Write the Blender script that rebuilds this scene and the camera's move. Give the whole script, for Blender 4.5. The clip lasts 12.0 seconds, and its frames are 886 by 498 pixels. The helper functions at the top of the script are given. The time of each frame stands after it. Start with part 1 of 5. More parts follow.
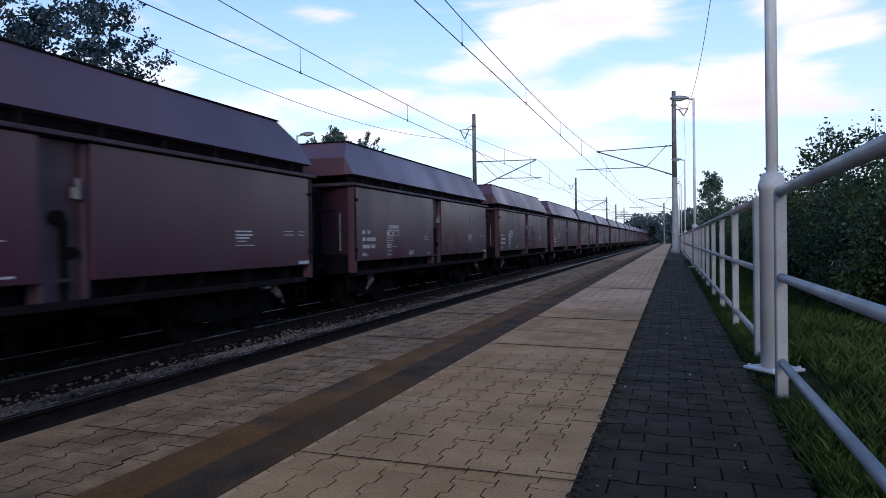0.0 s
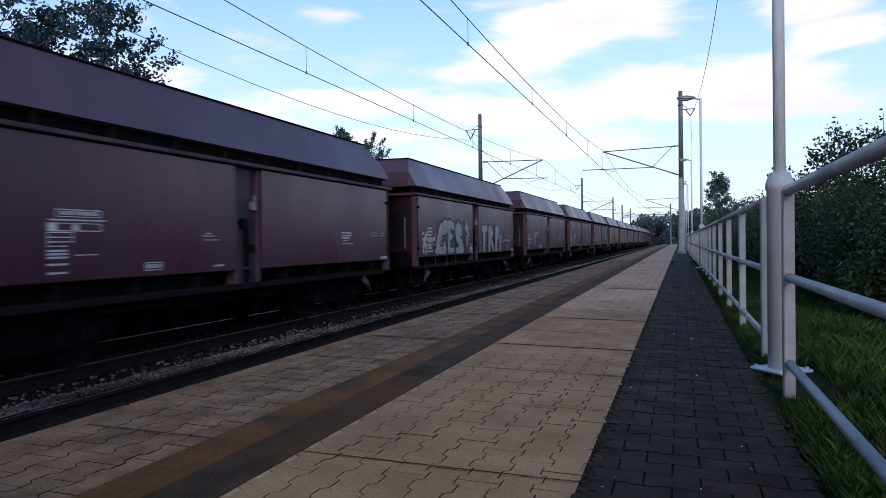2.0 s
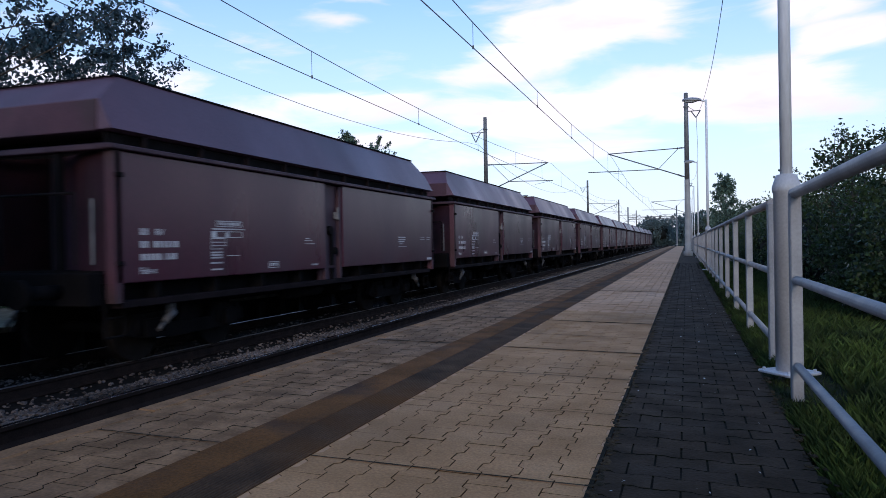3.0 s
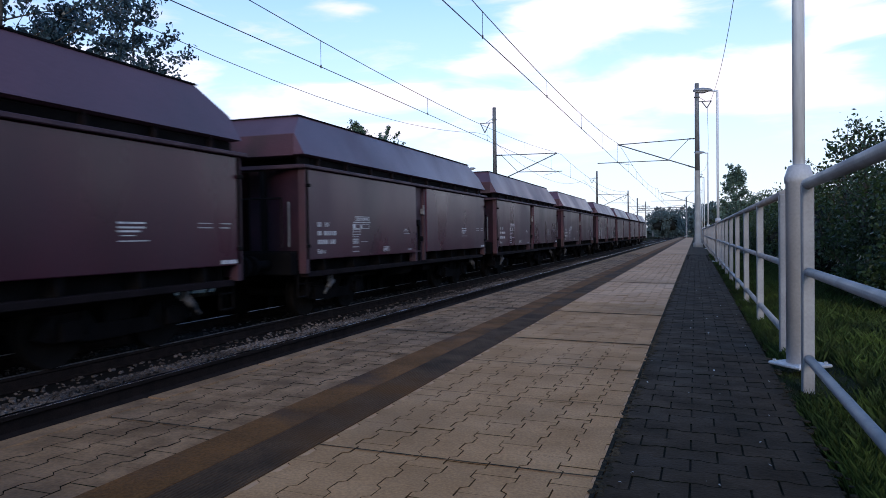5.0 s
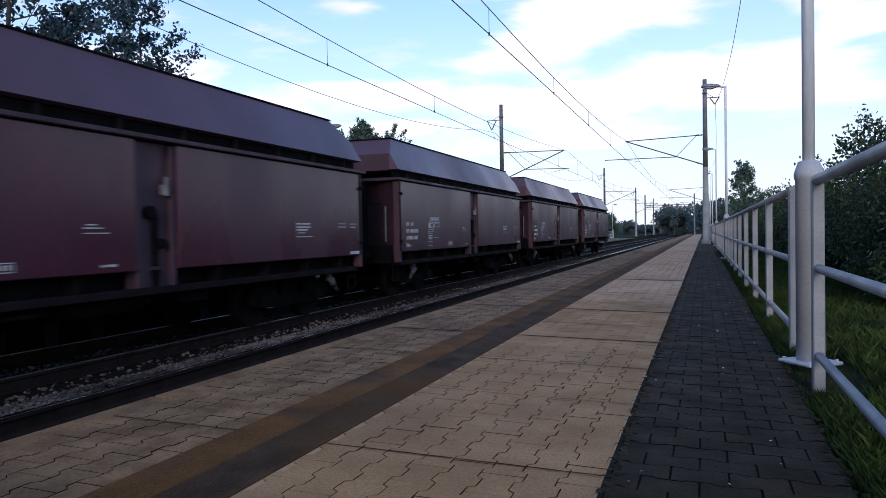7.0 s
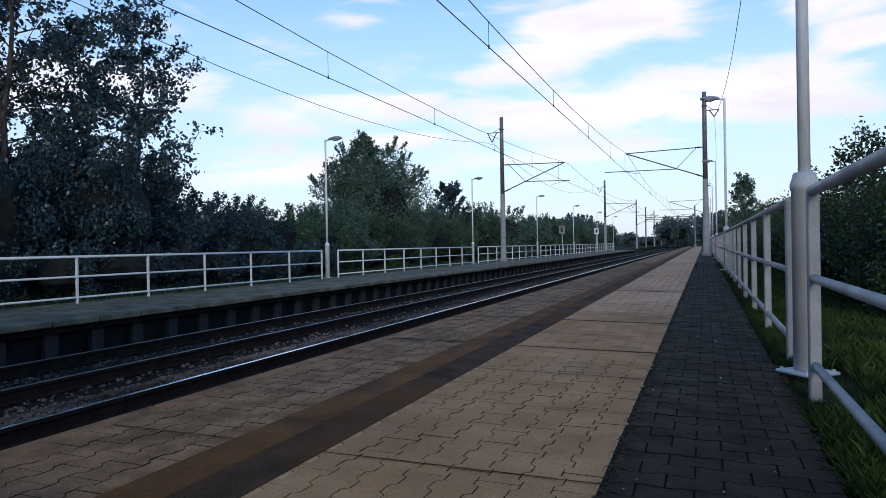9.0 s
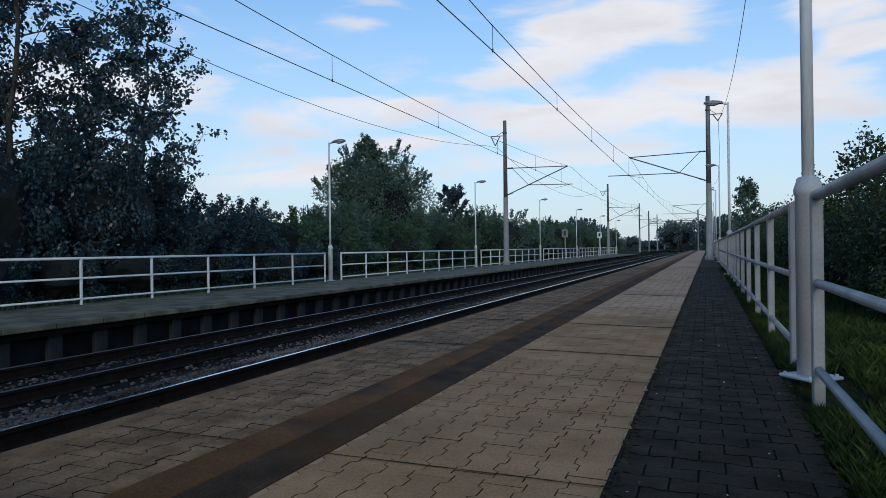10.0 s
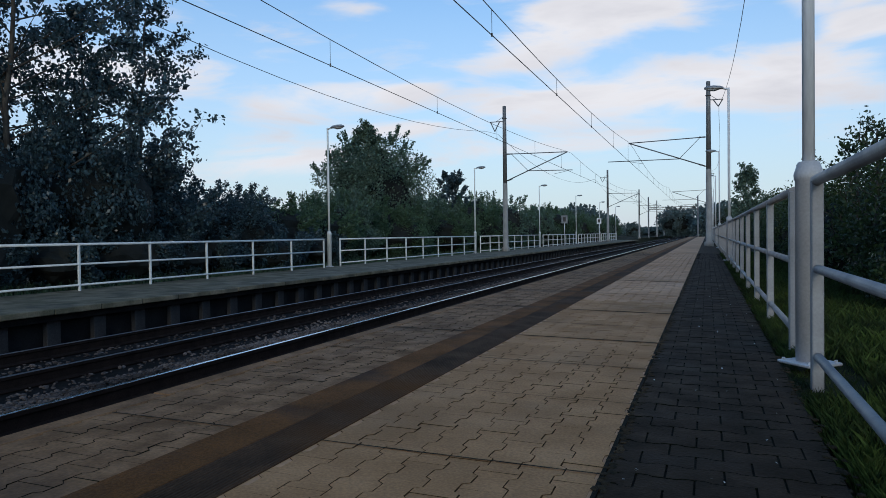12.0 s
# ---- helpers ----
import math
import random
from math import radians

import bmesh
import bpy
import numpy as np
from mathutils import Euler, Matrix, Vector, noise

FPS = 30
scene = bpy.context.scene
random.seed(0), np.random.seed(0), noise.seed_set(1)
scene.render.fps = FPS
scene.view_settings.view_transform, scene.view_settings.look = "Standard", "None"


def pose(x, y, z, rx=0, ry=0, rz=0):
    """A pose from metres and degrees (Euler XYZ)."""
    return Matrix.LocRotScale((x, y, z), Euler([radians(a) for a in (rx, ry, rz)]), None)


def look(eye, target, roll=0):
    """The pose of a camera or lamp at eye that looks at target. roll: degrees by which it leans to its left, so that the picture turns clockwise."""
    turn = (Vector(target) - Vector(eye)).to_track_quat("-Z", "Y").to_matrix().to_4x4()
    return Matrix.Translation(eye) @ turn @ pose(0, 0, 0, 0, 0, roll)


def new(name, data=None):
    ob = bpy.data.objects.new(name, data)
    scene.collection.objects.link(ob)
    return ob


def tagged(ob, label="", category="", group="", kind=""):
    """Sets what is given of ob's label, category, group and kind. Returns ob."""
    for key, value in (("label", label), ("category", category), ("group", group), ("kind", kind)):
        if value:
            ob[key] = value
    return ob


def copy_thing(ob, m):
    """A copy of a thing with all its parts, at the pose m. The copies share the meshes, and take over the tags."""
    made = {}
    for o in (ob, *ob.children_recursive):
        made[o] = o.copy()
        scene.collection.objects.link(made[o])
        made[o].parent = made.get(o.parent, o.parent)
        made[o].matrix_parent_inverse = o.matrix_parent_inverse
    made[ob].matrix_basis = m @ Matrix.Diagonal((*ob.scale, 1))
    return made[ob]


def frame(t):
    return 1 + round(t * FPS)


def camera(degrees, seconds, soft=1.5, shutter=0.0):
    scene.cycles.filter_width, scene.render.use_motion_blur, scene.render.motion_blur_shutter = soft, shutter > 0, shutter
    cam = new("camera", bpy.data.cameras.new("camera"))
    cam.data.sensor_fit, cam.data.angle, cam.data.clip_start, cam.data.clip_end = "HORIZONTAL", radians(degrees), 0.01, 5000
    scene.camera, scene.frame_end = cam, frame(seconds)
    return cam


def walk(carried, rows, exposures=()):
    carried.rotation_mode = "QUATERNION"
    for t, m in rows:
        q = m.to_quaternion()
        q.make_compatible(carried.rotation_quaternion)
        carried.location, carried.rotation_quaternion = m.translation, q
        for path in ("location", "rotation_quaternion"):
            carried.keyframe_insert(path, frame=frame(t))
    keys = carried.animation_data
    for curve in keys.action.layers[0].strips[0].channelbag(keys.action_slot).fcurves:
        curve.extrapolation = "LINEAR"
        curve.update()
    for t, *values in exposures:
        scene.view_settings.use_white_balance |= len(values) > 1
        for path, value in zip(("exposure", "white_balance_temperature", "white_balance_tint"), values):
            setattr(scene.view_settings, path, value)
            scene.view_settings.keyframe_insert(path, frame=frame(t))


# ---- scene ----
# ---------- camera and its walk ----------
cam = camera(63.38, 12.0, soft=0.85, shutter=0.12)
PATH = [
    (0.0, pose(-0.018, -0.024, 0.894, 89.425, 0.821, 17.786)),
    (0.5, pose(-0.017, -0.010, 0.896, 89.381, 0.861, 17.891)),
    (1.0, pose(-0.021, -0.013, 0.894, 89.306, 0.785, 18.003)),
    (1.5, pose(-0.019, -0.004, 0.892, 89.279, 0.898, 18.205)),
    (2.0, pose(-0.017, -0.003, 0.888, 89.458, 0.758, 18.261)),
    (2.5, pose(-0.021, -0.017, 0.896, 89.680, 0.835, 18.597)),
    (3.0, pose(-0.020, -0.017, 0.895, 89.705, 1.018, 18.712)),
    (5.0, pose(-0.027, -0.005, 0.892, 88.957, 0.794, 19.388)),
    (5.5, pose(-0.031, -0.002, 0.893, 88.862, 0.683, 19.811)),
    (6.0, pose(-0.034, -0.004, 0.889, 88.554, 0.793, 19.895)),
    (6.5, pose(-0.039, -0.000, 0.889, 88.383, 0.801, 20.202)),
    (7.0, pose(-0.030, 0.015, 0.891, 88.787, 0.999, 19.963)),
    (7.2, pose(-0.027, 0.008, 0.895, 89.442, 1.050, 20.001)),
    (8.8, pose(-0.001, -0.001, 0.880, 89.616, 1.009, 20.001)),
    (9.0, pose(-0.005, -0.007, 0.881, 89.754, 1.005, 20.024)),
    (9.5, pose(-0.005, -0.009, 0.879, 89.894, 0.981, 20.229)),
    (10.0, pose(-0.008, -0.027, 0.882, 90.002, 0.771, 20.243)),
    (10.5, pose(0.000, -0.000, 0.880, 89.689, 1.000, 20.072)),
    (11.0, pose(-0.004, -0.002, 0.876, 89.174, 1.240, 20.142)),
    (11.5, pose(-0.006, 0.003, 0.874, 89.031, 0.900, 20.065)),
    (12.0, pose(-0.005, 0.017, 0.877, 88.895, 0.769, 20.210)),
]
walk(cam, PATH, exposures=[(0.0, 0.48, 6400, 21), (3.2, 0.48, 6400, 21), (5.0, 0.62, 6450, 21), (7.2, 0.58, 6500, 21), (8.6, 0.5, 6450, 19), (9.0, 0.38, 6450, 15), (9.6, 0.1, 6420, 9), (12.0, 0.04, 6450, 9)])

# ---------- sky and sun ----------
SUN_AZ, SUN_EL = 165.0, 17.0
world = bpy.data.worlds.new("world")
scene.world = world
world.use_nodes = True


def build_sky():
    nt = world.node_tree
    nt.nodes.clear()
    N, L = nt.nodes.new, nt.links.new
    out = N("ShaderNodeOutputWorld")
    bg = N("ShaderNodeBackground")
    bg.inputs["Strength"].default_value = 0.13
    sky = N("ShaderNodeTexSky")
    sky.sky_type = "NISHITA"
    sky.sun_disc = False
    sky.sun_elevation, sky.sun_rotation = radians(SUN_EL), radians(SUN_AZ)
    sky.air_density, sky.dust_density, sky.ozone_density = 1.0, 0.6, 1.6
    tc = N("ShaderNodeTexCoord")
    sep = N("ShaderNodeSeparateXYZ")
    L(tc.outputs["Generated"], sep.inputs[0])
    # long cloud banks by azimuth and height, frayed by noise
    def math2(op, u, v=None, w=None):
        n = N("ShaderNodeMath")
        n.operation = op
        for k, s in enumerate((u, v, w)):
            if s is None:
                continue
            if isinstance(s, (int, float)):
                n.inputs[k].default_value = s
            else:
                L(s, n.inputs[k])
        return n.outputs[0]

    az = math2("ARCTAN2", sep.outputs["X"], sep.outputs["Y"])
    el = math2("ARCSINE", sep.outputs["Z"])
    ang = N("ShaderNodeCombineXYZ")
    L(az, ang.inputs[0])
    L(el, ang.inputs[1])
    mp = N("ShaderNodeMapping")
    mp.inputs["Rotation"].default_value = (0, 0, radians(-10))
    mp.inputs["Scale"].default_value = (4.5, 19.0, 1)
    mp.inputs["Location"].default_value = CLOUD_SHIFT
    L(ang.outputs[0], mp.inputs[0])
    no = N("ShaderNodeTexNoise")
    no.inputs["Scale"].default_value, no.inputs["Detail"].default_value = 1.0, 7.0
    no.inputs["Roughness"].default_value, no.inputs["Distortion"].default_value = 0.55, 0.4
    L(mp.outputs[0], no.inputs["Vector"])
    total = None
    for ca, ce, turn, long_, thick, weight in CLOUD_BANKS:
        c, s = math.cos(radians(turn)), math.sin(radians(turn))
        da, de = math2("SUBTRACT", az, ca), math2("SUBTRACT", el, ce)
        u = math2("MULTIPLY_ADD", da, c / long_, math2("MULTIPLY", de, s / long_))
        v = math2("MULTIPLY_ADD", de, c / thick, math2("MULTIPLY", da, -s / thick))
        r2 = math2("ADD", math2("POWER", math2("ABSOLUTE", u), 3.0), math2("MULTIPLY", v, v))
        b = math2("MULTIPLY", math2("EXPONENT", math2("MULTIPLY", r2, -0.9)), weight)
        total = b if total is None else math2("MAXIMUM", total, b)
    frayed = math2("ADD", math2("MULTIPLY", total, 0.56), math2("MULTIPLY", math2("SUBTRACT", no.outputs["Fac"], 0.5), 1.7))
    ramp = N("ShaderNodeValToRGB")
    ramp.color_ramp.interpolation = "EASE"
    ramp.color_ramp.elements[0].position, ramp.color_ramp.elements[1].position = 0.08, 0.5
    L(frayed, ramp.inputs[0])
    tint = N("ShaderNodeValToRGB")
    tint.color_ramp.elements[0].position, tint.color_ramp.elements[1].position = 0.45, 0.75
    tint.color_ramp.elements[0].color = (6.2, 6.15, 6.5, 1)
    tint.color_ramp.elements[1].color = (4.9, 4.9, 5.35, 1)
    L(no.outputs["Fac"], tint.inputs[0])
    # pale haze towards the horizon
    hz = N("ShaderNodeMapRange")
    hz.inputs["From Min"].default_value, hz.inputs["From Max"].default_value = 0.0, 0.42
    hz.inputs["To Min"].default_value, hz.inputs["To Max"].default_value = 0.9, 0.0
    L(sep.outputs["Z"], hz.inputs["Value"])
    hmix = N("ShaderNodeMixRGB")
    hmix.inputs[2].default_value = (4.7, 5.0, 5.65, 1)
    L(hz.outputs[0], hmix.inputs[0])
    gain = N("ShaderNodeMixRGB")
    gain.blend_type = "MULTIPLY"
    gain.inputs[0].default_value = 1.0
    gain.inputs[2].default_value = (0.67, 1.09, 1.38, 1)
    L(sky.outputs[0], gain.inputs[1])
    L(gain.outputs[0], hmix.inputs[1])
    mix = N("ShaderNodeMixRGB")
    L(ramp.outputs[0], mix.inputs[0])
    L(hmix.outputs[0], mix.inputs[1])
    L(tint.outputs[0], mix.inputs[2])
    L(mix.outputs[0], bg.inputs["Color"])
    L(bg.outputs[0], out.inputs[0])


CLOUD_SHIFT = (0.35, 0.2, 0.0)
CLOUD_BANKS = [
    (-0.155, 0.28, 11.9, 0.192, 0.0488, 1.0),
    (-0.065, 0.186, 2.7, 0.287, 0.0394, 1.0),
    (0.117, 0.181, 0.1, 0.087, 0.0079, 0.7),
    (0.183, 0.241, 0.1, 0.061, 0.0236, 0.9),
    (-0.478, 0.193, 5.7, 0.143, 0.0236, 0.9),
    (-0.567, 0.101, 3.6, 0.12, 0.0252, 0.8),
    (-0.183, 0.12, 1.4, 0.185, 0.022, 0.6),
    (0.157, 0.282, 2.8, 0.066, 0.0276, 0.8),
    (-0.475, 0.305, -3.2, 0.046, 0.011, 0.4),
    (-0.415, 0.146, 5.2, 0.079, 0.0126, 0.8),
    (-0.85, 0.2, 6.0, 0.25, 0.04, 0.8),
    (0.75, 0.22, 5.0, 0.3, 0.05, 0.9),
]
build_sky()
sun = new("sun", bpy.data.lights.new("sun", "SUN"))
sun.data.energy, sun.data.angle, sun.data.color = 0.65, radians(14), (1.0, 0.82, 0.6)
_az, _el = radians(SUN_AZ), radians(SUN_EL)
SUN_FROM = Vector((math.sin(_az) * math.cos(_el), math.cos(_az) * math.cos(_el), math.sin(_el)))
sun.matrix_world = look(SUN_FROM * 50, (0, 0, 0))

# ---------- materials ----------
def mat(name, base, second=None, rough=0.7, metal=0.0, scale=6.0, grain=60.0, amount=0.5, bump=0.15, vary=0.0, island=0.0,
        stain=None, stain_scale=0.8, stain_amount=0.0, stretch=(1, 1, 1), spec=0.5, spread=False):
    """Base colour mixed with a second by a broad noise, darkened by a fine grain, with stains, relief and a per-piece change."""
    m = bpy.data.materials.new(name)
    m.use_nodes = True
    nt = m.node_tree
    N, L = nt.nodes.new, nt.links.new
    bsdf = nt.nodes["Principled BSDF"]
    bsdf.inputs["Roughness"].default_value, bsdf.inputs["Metallic"].default_value = rough, metal
    bsdf.inputs["Specular IOR Level"].default_value = spec
    tc = N("ShaderNodeTexCoord")
    mp = N("ShaderNodeMapping")
    mp.inputs["Scale"].default_value = stretch
    # spread: one continuous pattern over neighbouring pieces
    L(N("ShaderNodeNewGeometry").outputs["Position"] if spread else tc.outputs["Object"], mp.inputs[0])
    vec = mp.outputs[0]
    if vary:
        oi = N("ShaderNodeObjectInfo")
    if vary and not spread:
        sh = N("ShaderNodeVectorMath")
        sh.operation = "ADD"
        k = N("ShaderNodeVectorMath")
        k.operation = "SCALE"
        k.inputs[0].default_value = (31, 17, 23)
        L(oi.outputs["Random"], k.inputs["Scale"])
        L(vec, sh.inputs[0])
        L(k.outputs[0], sh.inputs[1])
        vec = sh.outputs[0]

    def tex(s, detail):
        n = N("ShaderNodeTexNoise")
        n.inputs["Scale"].default_value, n.inputs["Detail"].default_value = s, detail
        L(vec, n.inputs["Vector"])
        return n.outputs["Fac"]

    def mixc(fac, a, b, blend="MIX"):
        x = N("ShaderNodeMixRGB")
        x.blend_type = blend
        for i, v in enumerate((fac, a, b)):
            if hasattr(v, "is_linked"):
                L(v, x.inputs[i])
            elif i:
                x.inputs[i].default_value = (*v, 1)
            else:
                x.inputs[0].default_value = v
        return x.outputs[0]

    def ranged(v, a, b, c, d):
        r = N("ShaderNodeMapRange")
        for key, val in (("From Min", a), ("From Max", b), ("To Min", c), ("To Max", d)):
            r.inputs[key].default_value = val
        L(v, r.inputs["Value"])
        return r.outputs[0]

    second = second or tuple(c * 0.6 for c in base)
    broad, fine = tex(scale, 5), tex(grain, 4)
    col = mixc(ranged(broad, 0.35, 0.65, 0, 1), base, second)
    g = N("ShaderNodeCombineXYZ")
    gv = ranged(fine, 0.3, 0.7, 1 - amount * 0.6, 1 + amount * 0.35)
    for i in range(3):
        L(gv, g.inputs[i])
    col = mixc(1.0, col, g.outputs[0], "MULTIPLY")
    if stain:
        col = mixc(ranged(tex(stain_scale, 6), 0.5, 0.68, 0, stain_amount), col, stain)
    if vary or island:
        if island:
            src = N("ShaderNodeNewGeometry").outputs["Random Per Island"]
        else:
            src = oi.outputs["Random"]
        v = N("ShaderNodeCombineXYZ")
        rv = ranged(src, 0, 1, 1 - (vary or island), 1 + (vary or island))
        for i in range(3):
            L(rv, v.inputs[i])
        col = mixc(1.0, col, v.outputs[0], "MULTIPLY")
    L(col, bsdf.inputs["Base Color"])
    rr = ranged(broad, 0.3, 0.7, max(0.05, rough - 0.12), min(1, rough + 0.1))
    L(rr, bsdf.inputs["Roughness"])
    if bump:
        b = N("ShaderNodeBump")
        b.inputs["Strength"].default_value, b.inputs["Distance"].default_value = bump, 0.01
        L(fine, b.inputs["Height"])
        L(b.outputs[0], bsdf.inputs["Normal"])
    return m


def leafmat(name, a, b, rough=0.45):
    """Leaves: a glossy face that also lets some light through."""
    m = mat(name, a, b, rough=rough, scale=0.9, grain=9, amount=0.5, bump=0, island=0.4, spec=0.5)
    nt = m.node_tree
    bsdf = nt.nodes["Principled BSDF"]
    out = next(n for n in nt.nodes if n.type == "OUTPUT_MATERIAL")
    tr = nt.nodes.new("ShaderNodeBsdfTranslucent")
    nt.links.new(bsdf.inputs["Base Color"].links[0].from_socket, tr.inputs["Color"])
    mx = nt.nodes.new("ShaderNodeMixShader")
    mx.inputs[0].default_value = 0.35
    nt.links.new(bsdf.outputs[0], mx.inputs[1])
    nt.links.new(tr.outputs[0], mx.inputs[2])
    nt.links.new(mx.outputs[0], out.inputs["Surface"])
    return m


